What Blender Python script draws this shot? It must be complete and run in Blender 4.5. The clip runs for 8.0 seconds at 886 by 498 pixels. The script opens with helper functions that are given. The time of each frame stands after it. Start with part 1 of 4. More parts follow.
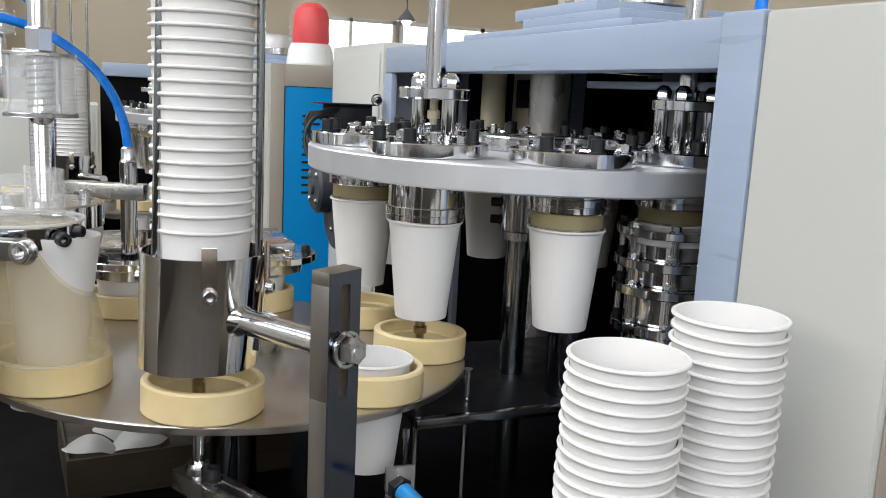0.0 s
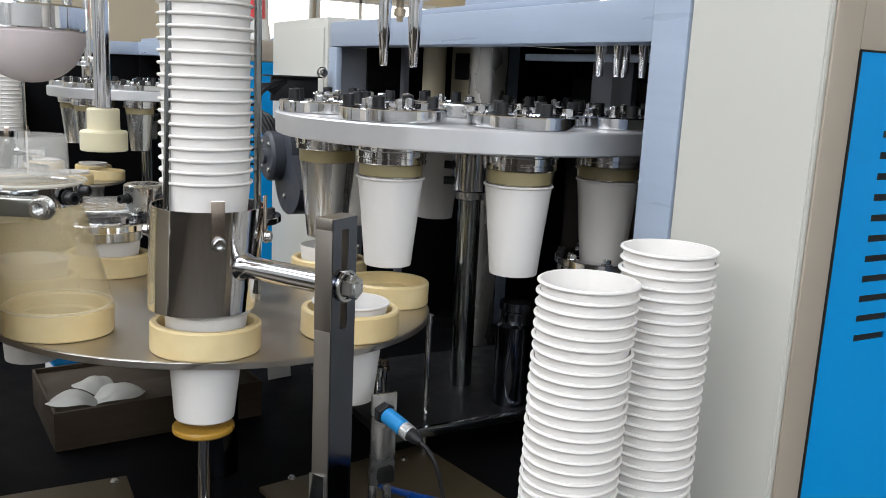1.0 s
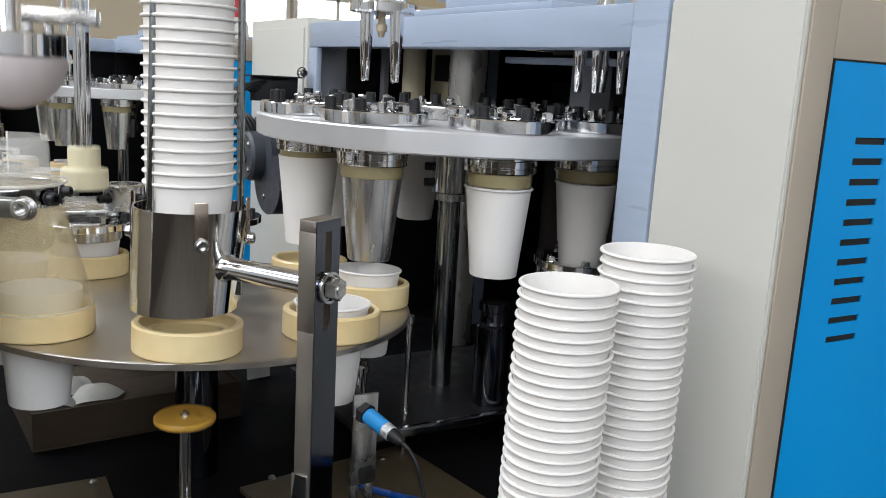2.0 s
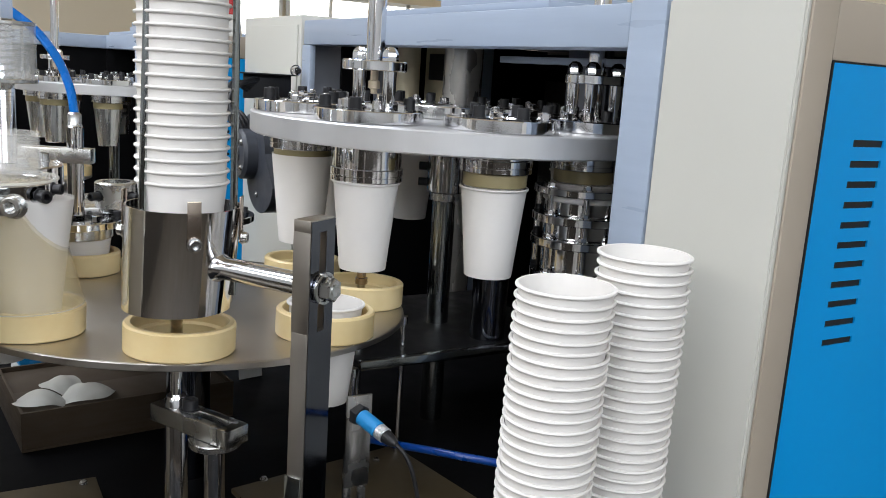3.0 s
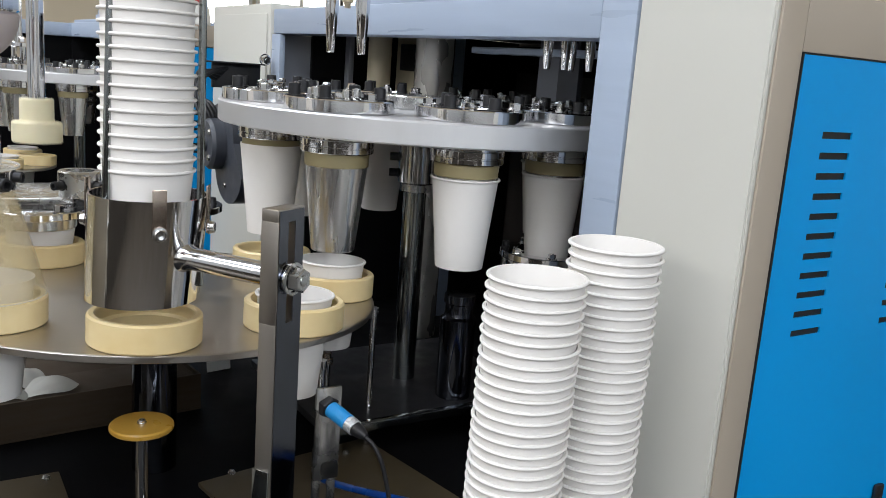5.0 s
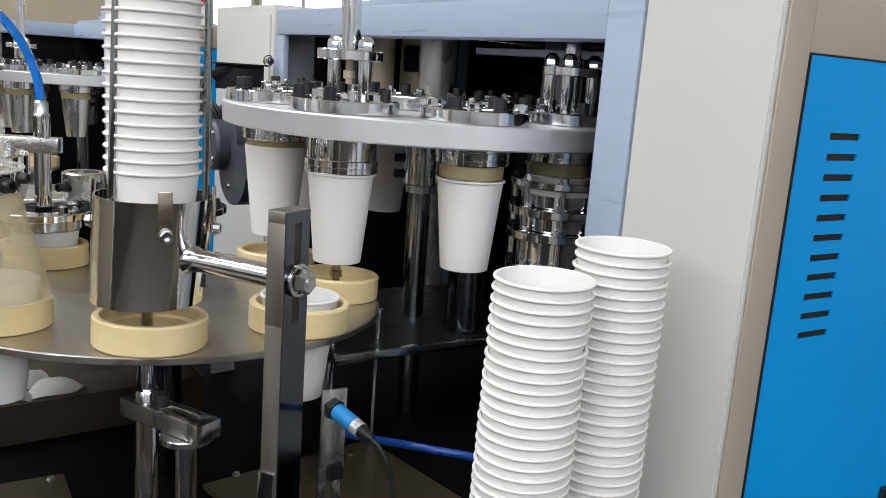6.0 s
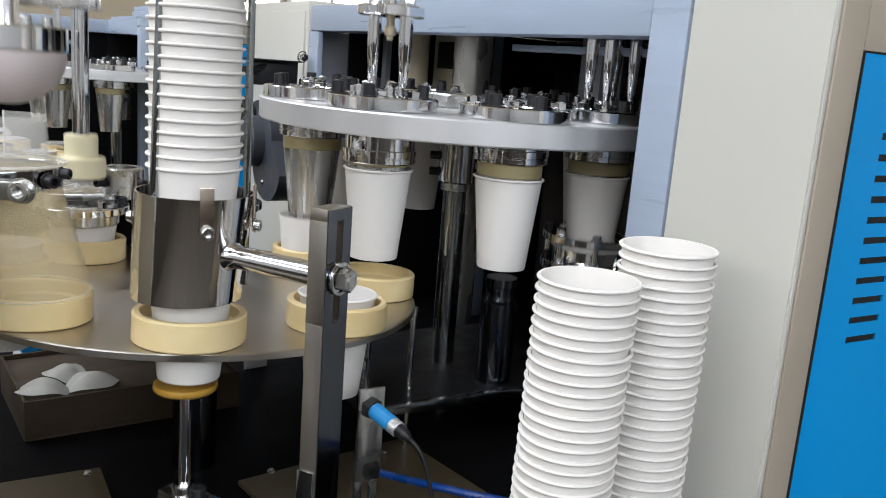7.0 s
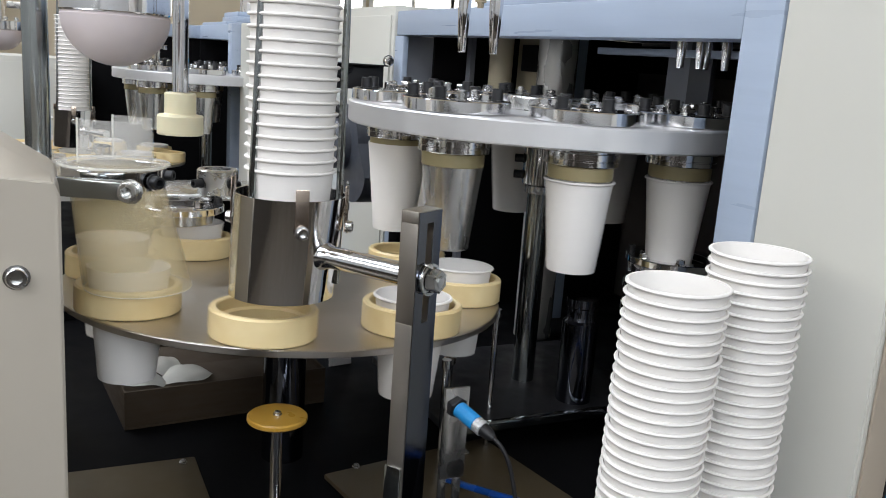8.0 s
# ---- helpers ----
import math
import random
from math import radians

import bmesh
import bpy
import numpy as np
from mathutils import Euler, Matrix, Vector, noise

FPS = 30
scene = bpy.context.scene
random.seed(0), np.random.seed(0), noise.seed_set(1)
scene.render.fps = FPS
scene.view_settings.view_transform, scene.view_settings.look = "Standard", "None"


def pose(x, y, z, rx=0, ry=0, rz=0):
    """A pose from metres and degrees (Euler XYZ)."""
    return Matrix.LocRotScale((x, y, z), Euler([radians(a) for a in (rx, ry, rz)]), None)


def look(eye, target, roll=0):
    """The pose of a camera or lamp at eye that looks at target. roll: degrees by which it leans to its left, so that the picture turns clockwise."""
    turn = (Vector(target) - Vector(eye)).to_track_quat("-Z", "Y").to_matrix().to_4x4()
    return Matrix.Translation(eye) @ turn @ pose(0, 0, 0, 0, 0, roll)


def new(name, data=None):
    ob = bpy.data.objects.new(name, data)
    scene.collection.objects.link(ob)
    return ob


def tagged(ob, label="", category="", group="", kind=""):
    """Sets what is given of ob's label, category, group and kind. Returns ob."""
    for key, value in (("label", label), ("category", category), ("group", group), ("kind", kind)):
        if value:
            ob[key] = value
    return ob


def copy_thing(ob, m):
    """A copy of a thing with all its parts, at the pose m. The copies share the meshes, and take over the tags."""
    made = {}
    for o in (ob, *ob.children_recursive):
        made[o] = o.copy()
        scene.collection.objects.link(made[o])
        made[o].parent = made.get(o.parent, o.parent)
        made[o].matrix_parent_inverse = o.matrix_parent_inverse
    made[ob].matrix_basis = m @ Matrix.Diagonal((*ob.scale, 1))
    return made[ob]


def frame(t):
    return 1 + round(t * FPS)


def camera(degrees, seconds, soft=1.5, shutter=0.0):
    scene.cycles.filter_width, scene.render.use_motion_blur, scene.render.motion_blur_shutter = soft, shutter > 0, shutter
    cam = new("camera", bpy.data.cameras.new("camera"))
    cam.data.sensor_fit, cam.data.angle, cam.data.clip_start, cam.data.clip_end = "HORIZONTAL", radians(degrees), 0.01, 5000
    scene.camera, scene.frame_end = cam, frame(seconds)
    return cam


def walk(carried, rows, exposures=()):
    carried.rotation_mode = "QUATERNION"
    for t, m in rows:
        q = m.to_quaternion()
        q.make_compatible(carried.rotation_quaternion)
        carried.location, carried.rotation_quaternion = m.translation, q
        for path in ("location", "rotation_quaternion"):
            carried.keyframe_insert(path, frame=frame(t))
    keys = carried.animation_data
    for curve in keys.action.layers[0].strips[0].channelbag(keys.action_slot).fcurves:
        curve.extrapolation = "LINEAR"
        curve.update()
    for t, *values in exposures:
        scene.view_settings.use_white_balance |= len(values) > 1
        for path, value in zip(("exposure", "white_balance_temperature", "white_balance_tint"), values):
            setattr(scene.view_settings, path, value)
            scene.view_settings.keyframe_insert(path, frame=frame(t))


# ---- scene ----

cam = camera(54.34, 8.0, soft=0.9, shutter=0.22)
ROWS = [
    (0.0, 0.0891, 0.0648, 1.3374, 79.82, -2.80, 67.93),
    (0.5, 0.1416, -0.0051, 1.3331, 79.54, -2.50, 64.26),
    (1.0, 0.1681, -0.0354, 1.3286, 78.52, -2.69, 62.27),
    (1.5, 0.1737, -0.0447, 1.3328, 78.47, -2.93, 61.32),
    (3.0, 0.1642, -0.0444, 1.3333, 78.49, -3.64, 60.28),
    (3.5, 0.1586, -0.0463, 1.3334, 78.51, -3.77, 60.12),
    (4.0, 0.1584, -0.0353, 1.3296, 78.38, -4.08, 58.80),
    (4.5, 0.1583, -0.0375, 1.3291, 78.15, -4.17, 58.41),
    (6.0, 0.1537, -0.0423, 1.3289, 78.21, -4.12, 58.54),
    (6.5, 0.1449, -0.0441, 1.3278, 78.11, -4.31, 58.80),
    (7.0, 0.1376, -0.0512, 1.3280, 77.87, -4.32, 60.26),
    (7.5, 0.1369, -0.0622, 1.3313, 77.78, -4.08, 62.98),
    (8.0, 0.1440, -0.0669, 1.3307, 77.60, -3.96, 65.38),
]
walk(cam, [(t, pose(x, y, z, rx, ry, rz)) for t, x, y, z, rx, ry, rz in ROWS])

# ---- light: a bright factory hall; unseen lamps stand in for window and roof daylight ----
world = bpy.data.worlds.new("world")
scene.world = world
world.use_nodes = True
wn = world.node_tree.nodes
sky = wn.new("ShaderNodeTexSky")
sky.sky_type, sky.sun_disc = "NISHITA", False
sky.sun_elevation, sky.sun_rotation = radians(50), radians(120)
wn["Background"].inputs["Strength"].default_value = 0.12
world.node_tree.links.new(sky.outputs["Color"], wn["Background"].inputs["Color"])
scene.view_settings.exposure = 0.0


def area(name, eye, target, w, h, watts, colour=(1, 1, 1)):
    data = bpy.data.lights.new(name, "AREA")
    data.shape, data.size, data.size_y, data.energy, data.color = "RECTANGLE", w, h, watts, colour
    ob = new(name, data)
    ob.matrix_world = look(eye, target)
    return ob


COOL = (0.865, 0.915, 1.0)
area("roof_light", (1.2, -1.7, 4.9), (-0.4, 0.2, 1.0), 3.0, 2.2, 92, COOL)
area("roof_light", (-2.6, -1.7, 4.9), (-2.2, -0.2, 1.0), 2.4, 2.2, 150, COOL)
area("roof_light", (-5.6, -1.7, 4.9), (-5.6, 0.5, 1.0), 1.2, 2.2, 150, COOL)
# No window is built behind these two; unseen lamps before solid walls.
area("window_light", (-0.1, -3.16, 2.45), (-0.3, 0, 1.65), 5.3, 1.5, 114, (0.97, 0.95, 0.92))
area("window_light", (3.16, 0.2, 2.3), (0, 0.2, 1.6), 3.6, 1.5, 116, (0.85, 0.915, 1.0))

# ---- materials ----
MATS = {}


def mat(name, colour, rough=0.5, metal=0.0, vary=0.08, scale=30.0, bump=0.0, bump_scale=200.0, stretch=(1, 1, 1), spec=0.5, coat=0.0,
        trans=0.0, alpha=1.0, emit=0.0, rough_vary=0.1, sss=0.0, tint=None):
    m = bpy.data.materials.new(name)
    m.use_nodes = True
    nt = m.node_tree
    b = nt.nodes["Principled BSDF"]
    b.inputs["Metallic"].default_value = metal
    b.inputs["Specular IOR Level"].default_value = spec
    b.inputs["Coat Weight"].default_value = coat
    b.inputs["Transmission Weight"].default_value = trans
    b.inputs["Alpha"].default_value = alpha
    if sss:
        b.inputs["Subsurface Weight"].default_value = sss
        b.inputs["Subsurface Radius"].default_value = (0.01, 0.008, 0.005)
    if emit:
        b.inputs["Emission Color"].default_value = (*colour, 1)
        b.inputs["Emission Strength"].default_value = emit
    co = nt.nodes.new("ShaderNodeTexCoord")
    mp = nt.nodes.new("ShaderNodeMapping")
    mp.inputs["Scale"].default_value = stretch
    nt.links.new(co.outputs["Object"], mp.inputs["Vector"])
    n1 = nt.nodes.new("ShaderNodeTexNoise")
    n1.inputs["Scale"].default_value, n1.inputs["Detail"].default_value = scale, 6
    n2 = nt.nodes.new("ShaderNodeTexNoise")
    n2.inputs["Scale"].default_value, n2.inputs["Detail"].default_value = scale * 0.16, 3
    for n in (n1, n2):
        nt.links.new(mp.outputs["Vector"], n.inputs["Vector"])
    add = nt.nodes.new("ShaderNodeMath")
    add.operation = "ADD"
    nt.links.new(n1.outputs["Fac"], add.inputs[0])
    nt.links.new(n2.outputs["Fac"], add.inputs[1])
    ramp = nt.nodes.new("ShaderNodeMapRange")
    ramp.inputs["From Min"].default_value, ramp.inputs["From Max"].default_value = 0.6, 1.4
    nt.links.new(add.outputs[0], ramp.inputs["Value"])
    mix = nt.nodes.new("ShaderNodeMix")
    mix.data_type = "RGBA"
    lo = tuple(c * (1 - vary) for c in (tint or colour))
    hi = tuple(min(1, c * (1 + vary)) for c in colour)
    mix.inputs["A"].default_value, mix.inputs["B"].default_value = (*lo, 1), (*hi, 1)
    nt.links.new(ramp.outputs["Result"], mix.inputs["Factor"])
    nt.links.new(mix.outputs["Result"], b.inputs["Base Color"])
    rr = nt.nodes.new("ShaderNodeMapRange")
    rr.inputs["To Min"].default_value, rr.inputs["To Max"].default_value = max(0.02, rough - rough_vary), min(1, rough + rough_vary)
    rr.inputs["From Min"].default_value, rr.inputs["From Max"].default_value = 0.3, 0.7
    nt.links.new(n1.outputs["Fac"], rr.inputs["Value"])
    nt.links.new(rr.outputs["Result"], b.inputs["Roughness"])
    if bump:
        n3 = nt.nodes.new("ShaderNodeTexNoise")
        n3.inputs["Scale"].default_value, n3.inputs["Detail"].default_value = bump_scale, 4
        nt.links.new(mp.outputs["Vector"], n3.inputs["Vector"])
        bp = nt.nodes.new("ShaderNodeBump")
        bp.inputs["Strength"].default_value, bp.inputs["Distance"].default_value = bump, 0.001
        nt.links.new(n3.outputs["Fac"], bp.inputs["Height"])
        nt.links.new(bp.outputs["Normal"], b.inputs["Normal"])
    MATS[name] = m
    return m


PAPER = mat("white_paperboard", (0.752, 0.727, 0.697), 0.62, vary=0.02, bump=0.08, bump_scale=300, sss=0.0)
CHROME = mat("polished_steel", (0.80, 0.80, 0.81), 0.09, 1.0, vary=0.05, rough_vary=0.05, stretch=(1, 1, 0.04), bump=0.3, bump_scale=70)
STEEL = mat("machined_steel", (0.62, 0.62, 0.61), 0.24, 1.0, vary=0.10, scale=40, rough_vary=0.08)
PLATE = mat("brushed_plate", (0.50, 0.47, 0.43), 0.34, 1.0, vary=0.12, scale=24, stretch=(1, 1, 1), bump=0.05, rough_vary=0.06)
CAST = mat("grey_machined_disc", (0.60, 0.60, 0.605), 0.46, 0.6, vary=0.07, scale=40, stretch=(1, 1, 0.25), bump=0.10)
ALU = mat("turned_aluminium", (0.66, 0.66, 0.66), 0.24, 1.0, vary=0.06, scale=30, stretch=(1, 1, 0.1))
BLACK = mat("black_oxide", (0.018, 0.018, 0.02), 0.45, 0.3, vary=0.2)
# Near-black: the shade under the table and inside the bay is put into it.
DARK = mat("near_black", (0.006, 0.006, 0.0065), 0.5, vary=0.25, scale=12, spec=0.02)
GREYPLASTIC = mat("slate_grey_plastic", (0.05, 0.056, 0.07), 0.42, vary=0.10)
NYLON = mat("cream_nylon", (0.76, 0.63, 0.36), 0.40, vary=0.06, scale=26, tint=(0.72, 0.54, 0.26), sss=0.1, bump=0.05)
PLUG = mat("pale_nylon", (0.80, 0.74, 0.52), 0.45, vary=0.05, sss=0.15)
AMBER = mat("amber_polyurethane", (0.40, 0.225, 0.035), 0.35, vary=0.12, scale=40)
TAN = mat("tan_band", (0.30, 0.25, 0.13), 0.5, vary=0.08)
FRAMEBLUE = mat("blue_grey_paint", (0.330, 0.392, 0.49), 0.36, vary=0.07, scale=55, stretch=(0.06, 0.6, 1.2), bump=0.12, bump_scale=130)
SLATE = mat("slate_grey_paint", (0.19, 0.20, 0.23), 0.5, vary=0.15, scale=14)
CREAM = mat("cream_paint", (0.555, 0.55, 0.50), 0.38, vary=0.04, scale=5, bump=0.05, bump_scale=60)
TAUPE = mat("taupe_paint", (0.36, 0.31, 0.25), 0.42, vary=0.06, scale=8, bump=0.04)
BLUE = mat("azure_paint", (0.0, 0.285, 0.68), 0.42, vary=0.06, scale=6, spec=0.25, bump=0.04, bump_scale=50)
HOSE = mat("blue_polyurethane_hose", (0.0, 0.19, 0.72), 0.25, vary=0.05, coat=0.3)
SENSOR = mat("light_blue_plastic", (0.02, 0.28, 0.66), 0.3, vary=0.05)
# Far darker than bare cardboard: shade from the table is in the brown.
CARD = mat("shaded_brown_cardboard", (0.034, 0.020, 0.008), 0.8, vary=0.12, scale=20, stretch=(1, 1, 6))
# Worn cream made much darker: the table's shade is put into the colour.
DECK = mat("shaded_cream_plate", (0.075, 0.057, 0.032), 0.5, vary=0.25, scale=14, spec=0.3)
DOME = mat("grey_pink_silicone", (0.56, 0.50, 0.50), 0.55, vary=0.05, sss=0.1)
# The pinkish reflection on the steel fingers is put into this colour.
FINGER = mat("warm_toned_steel", (0.60, 0.50, 0.42), 0.2, 1.0, vary=0.08)
DUSTY = mat("dusty_grey_sheet", (0.075, 0.065, 0.06), 0.6, vary=0.3, scale=9)
PALEGREY = mat("worn_grey_steel", (0.66, 0.64, 0.61), 0.3, 0.6, vary=0.15, scale=25, stretch=(1, 1, 0.3))
DUCT = mat("dusty_beige_duct", (0.56, 0.50, 0.36), 0.6, vary=0.15, stretch=(1, 1, 0.2))
FITTING = mat("beige_fitting", (0.58, 0.49, 0.36), 0.35, 0.4, vary=0.1)
RED = mat("red_lens", (0.72, 0.012, 0.02), 0.4, vary=0.05)
FILM = mat("clear_acrylic", (0.80, 0.79, 0.75), 0.14, vary=0.04, scale=18, alpha=0.20, rough_vary=0.05, spec=0.8)
WRAP = mat("thin_clear_film", (0.9, 0.88, 0.86), 0.2, vary=0.03, alpha=0.08, rough_vary=0.1, bump=0.5, bump_scale=60)
CONCRETE = mat("sealed_brown_floor", (0.055, 0.044, 0.032), 0.5, vary=0.2, scale=3, bump=0.1)
WALL = mat("buff_wall_paint", (0.66, 0.58, 0.44), 0.75, vary=0.04, scale=2)
# Neutral paint on the two unseen walls, chosen to cool the metal's reflections.
PALEWALL = mat("pale_grey_wall_paint", (0.62, 0.63, 0.64), 0.75, vary=0.04, scale=2)
WHITE = mat("white_enamel", (0.74, 0.74, 0.72), 0.35, vary=0.04)
GLOW = mat("daylight_pane", (1.0, 0.98, 0.94), 0.5, emit=5.0)
COVER = mat("beige_paint", (0.44, 0.40, 0.335), 0.45, vary=0.05, scale=6, bump=0.05)
# Mirror steel with the dark interior it reflects put into its colour.
DARKMIRROR = mat("dark_mirror_steel", (0.13, 0.14, 0.17), 0.09, 1.0, vary=0.15, scale=30, rough_vary=0.06)
YELLOWFILM = mat("yellow_tinted_acrylic", (0.78, 0.66, 0.40), 0.2, vary=0.06, scale=14, alpha=0.30, rough_vary=0.06, spec=0.6)
# Pale strips on the acrylic's edges: the light they catch is put into colour.
EDGE = mat("acrylic_edge_glint", (0.86, 0.84, 0.76), 0.4, vary=0.05, alpha=0.5)
GLASSY = mat("clear_plastic_tube", (0.82, 0.83, 0.82), 0.15, vary=0.06, scale=20, alpha=0.24, rough_vary=0.06, spec=0.8)
BARSTEEL = mat("scuffed_bar_steel", (0.42, 0.39, 0.355), 0.34, 1.0, vary=0.14, scale=26, stretch=(1, 1, 0.2))
# Steel made darker in colour for the dark surroundings it reflects.
DARKCHROME = mat("dark_reflecting_steel", (0.36, 0.38, 0.38), 0.16, 1.0, vary=0.12, scale=30, stretch=(1, 1, 0.05))
SILVERLABEL = mat("silver_label", (0.7, 0.72, 0.74), 0.3, 0.6, vary=0.05)

# ---- mesh helpers ----


def part(name, bm, material, parent=None, label="", m=None, smooth=True):
    me = bpy.data.meshes.new(name)
    bm.normal_update()
    bm.to_mesh(me)
    bm.free()
    me.materials.append(material)
    if smooth:
        for p in me.polygons:
            p.use_smooth = True
        me.set_sharp_from_angle(angle=radians(32))
    ob = new(name, me)
    if parent is not None:
        ob.parent = parent
    if m is not None:
        ob.matrix_local = m
    if label:
        ob["label"] = label
    return ob


def again(ob, parent, m):
    """The same piece once more, on the same mesh."""
    o = new(ob.name.split(".")[0], ob.data)
    o.parent = parent
    o.matrix_local = m
    return o


def empty(name, m=None):
    ob = new(name)
    ob.empty_display_size = 0.05
    if m is not None:
        ob.matrix_world = m
    return ob


def lathe(profile, seg=48, bm=None, at=None):
    """Turns a list of (radius, height) round the z axis; a closed list gives a ring."""
    bm = bm or bmesh.new()
    at = at or Matrix()
    rings = []
    for r, z in profile:
        if r < 1e-6:
            rings.append([bm.verts.new(at @ Vector((0, 0, z)))])
        else:
            rings.append([bm.verts.new(at @ Vector((r * math.cos(2 * math.pi * i / seg), r * math.sin(2 * math.pi * i / seg), z))) for i in range(seg)])
    for a, b in zip(rings, rings[1:]):
        for i in range(seg):
            j = (i + 1) % seg
            if len(a) == 1 and len(b) == 1:
                continue
            if len(a) == 1:
                bm.faces.new((a[0], b[j], b[i]))
            elif len(b) == 1:
                bm.faces.new((a[i], a[j], b[0]))
            else:
                bm.faces.new((a[i], a[j], b[j], b[i]))
    return bm


def rod(r, z0, z1, bev=0.0008, seg=24, bm=None, at=None):
    return lathe([(0, z0), (r - bev, z0), (r, z0 + bev), (r, z1 - bev), (r - bev, z1), (0, z1)], seg, bm, at)


def ring(r0, r1, z0, z1, bev=0.0012, seg=48, bm=None, at=None):
    return lathe([(r0, z0 + bev), (r0 + bev, z0), (r1 - bev, z0), (r1, z0 + bev), (r1, z1 - bev), (r1 - bev, z1), (r0 + bev, z1), (r0, z1 - bev), (r0, z0 + bev)], seg, bm, at)


def box(x0, x1, y0, y1, z0, z1, bev=0.002, bm=None, at=None):
    bm = bm or bmesh.new()
    g = bmesh.ops.create_cube(bm, size=1.0)
    mm = Matrix.Translation(((x0 + x1) / 2, (y0 + y1) / 2, (z0 + z1) / 2)) @ Matrix.Diagonal((x1 - x0, y1 - y0, z1 - z0, 1))
    bmesh.ops.transform(bm, matrix=mm, verts=g["verts"])
    if bev:
        es = list({e for v in g["verts"] for e in v.link_edges})
        r = bmesh.ops.bevel(bm, geom=es, offset=bev, segments=2, affect="EDGES", profile=0.6)
        vs = list({v for v in r["verts"]} | {v for v in g["verts"] if v.is_valid})
    else:
        vs = g["verts"]
    if at is not None:
        bmesh.ops.transform(bm, matrix=at, verts=[v for v in vs if v.is_valid])
    return bm


def loft(rows, seg=56):
    """Rings of (x, y, radius, height), each round its own centre, joined in order."""
    bm = bmesh.new()
    loops = [[bm.verts.new((x + r * math.cos(2 * math.pi * i / seg), y + r * math.sin(2 * math.pi * i / seg), z)) for i in range(seg)] for x, y, r, z in rows]
    for a, b in zip(loops, loops[1:]):
        for i in range(seg):
            j = (i + 1) % seg
            bm.faces.new((a[i], a[j], b[j], b[i]))
    return bm


def socket_screw(r=0.006, h=0.011, bm=None, at=None):
    """A socket-head cap screw with its hex recess."""
    return lathe([(r * 1.25, 0), (r * 1.25, 0.0012), (r, 0.0014), (r, h - 0.0008), (r - 0.0008, h), (r * 0.58, h), (r * 0.55, h * 0.15), (0, h * 0.15)], 16, bm, at)


def hex_bolt(r=0.0075, h=0.006, bm=None, at=None):
    """A hexagon head on a washer with a stub of thread."""
    bm = lathe([(r * 1.35, 0), (r * 1.35, 0.0016), (r * 1.1, 0.0017)], 20, bm, at)
    bm = lathe([(r, 0.0016), (r, 0.0016 + h - 0.0008), (r * 0.88, 0.0016 + h), (0, 0.0016 + h)], 6, bm, at)
    return lathe([(r * 0.5, 0.0016 + h), (r * 0.5, h + 0.0026), (0, h + 0.0026)], 12, bm, at)


def tube(points, r, name, material, parent=None, label=""):
    cu = bpy.data.curves.new(name, "CURVE")
    cu.dimensions, cu.bevel_depth, cu.bevel_resolution, cu.resolution_u = "3D", r, 5, 16
    sp = cu.splines.new("BEZIER")
    sp.bezier_points.add(len(points) - 1)
    for p, c in zip(sp.bezier_points, points):
        p.co = c
        p.handle_left_type = p.handle_right_type = "AUTO"
    cu.materials.append(material)
    ob = new(name, cu)
    if parent is not None:
        ob.parent = parent
    if label:
        ob["label"] = label
    return ob


# ---- the machine's plan ----
TUR, TUR_R, TUR_A = (-0.968, 0.618), 0.218, -103.6
TAB, TAB_R, TAB_A = (-0.9224, 0.2208), 0.2224, 119.0
DISC_TOP, DISC_BOT, DISC_R = 1.2665, 1.237, 0.293
TABLE_Z, RING_TOP, RING_R = 1.0291, 1.0595, 0.0565
CUP_H, CUP_RIM, CUP_BASE = 0.1175, 0.0446, 0.0308
MANDREL_RIM, RING_RIM = 1.196, 1.0672
DECK_Z = 0.79


# the table leans a little on its worn column
TILT = Matrix.Translation((*TAB, TABLE_Z)) @ Vector((-0.0227, 0.0300, 1)).to_track_quat("Z", "Y").to_matrix().to_4x4()
TILT = TILT @ Matrix.Rotation(-math.atan2(TILT[1][0], TILT[0][0]), 4, "Z") @ Matrix.Translation((-TAB[0], -TAB[1], -TABLE_Z))


def turret_at(k):
    a = radians(TUR_A + 45 * k)
    return TUR[0] + TUR_R * math.cos(a), TUR[1] + TUR_R * math.sin(a)


def table_at(k):
    a = radians(TAB_A - 45 * k)
    return TAB[0] + TAB_R * math.cos(a), TAB[1] + TAB_R * math.sin(a)


# ---- structure ----
HALL = (-9.0, 3.2, -3.2, 5.2, 5.0)
x0, x1, y0, y1, zt = HALL
tagged(part("floor", box(x0, x1, y0, y1, -0.1, 0, 0), CONCRETE, smooth=False), "dark brown sealed concrete factory floor", "floor", kind="structure")
tagged(part("wall_far", box(x0 - 0.2, x0, y0, y1, 0, zt, 0), WALL, smooth=False), "buff painted factory wall behind the machines", "wall", kind="structure")
tagged(part("wall_side", box(x0, x1, y1, y1 + 0.2, 0, zt, 0), WALL, smooth=False), "buff painted long factory wall", "wall", kind="structure")
# Unseen dark bands, added so the polished metal has something dark to reflect.
DARKBAND = mat("unseen_dark_band", (0.05, 0.042, 0.034), 0.5, vary=0.1, scale=4)
tagged(part("dark_band_back", box(x1 - 0.01, x1 - 0.001, y0, y1, 0, 1.0, 0), DARKBAND, smooth=False), "unseen dark band on the end wall for the metal to reflect", "wall", kind="structure")
tagged(part("dark_band_near", box(x0, x1, y0 + 0.001, y0 + 0.01, 0, 1.0, 0), DARKBAND, smooth=False), "unseen dark band on the aisle wall for the metal to reflect", "wall", kind="structure")
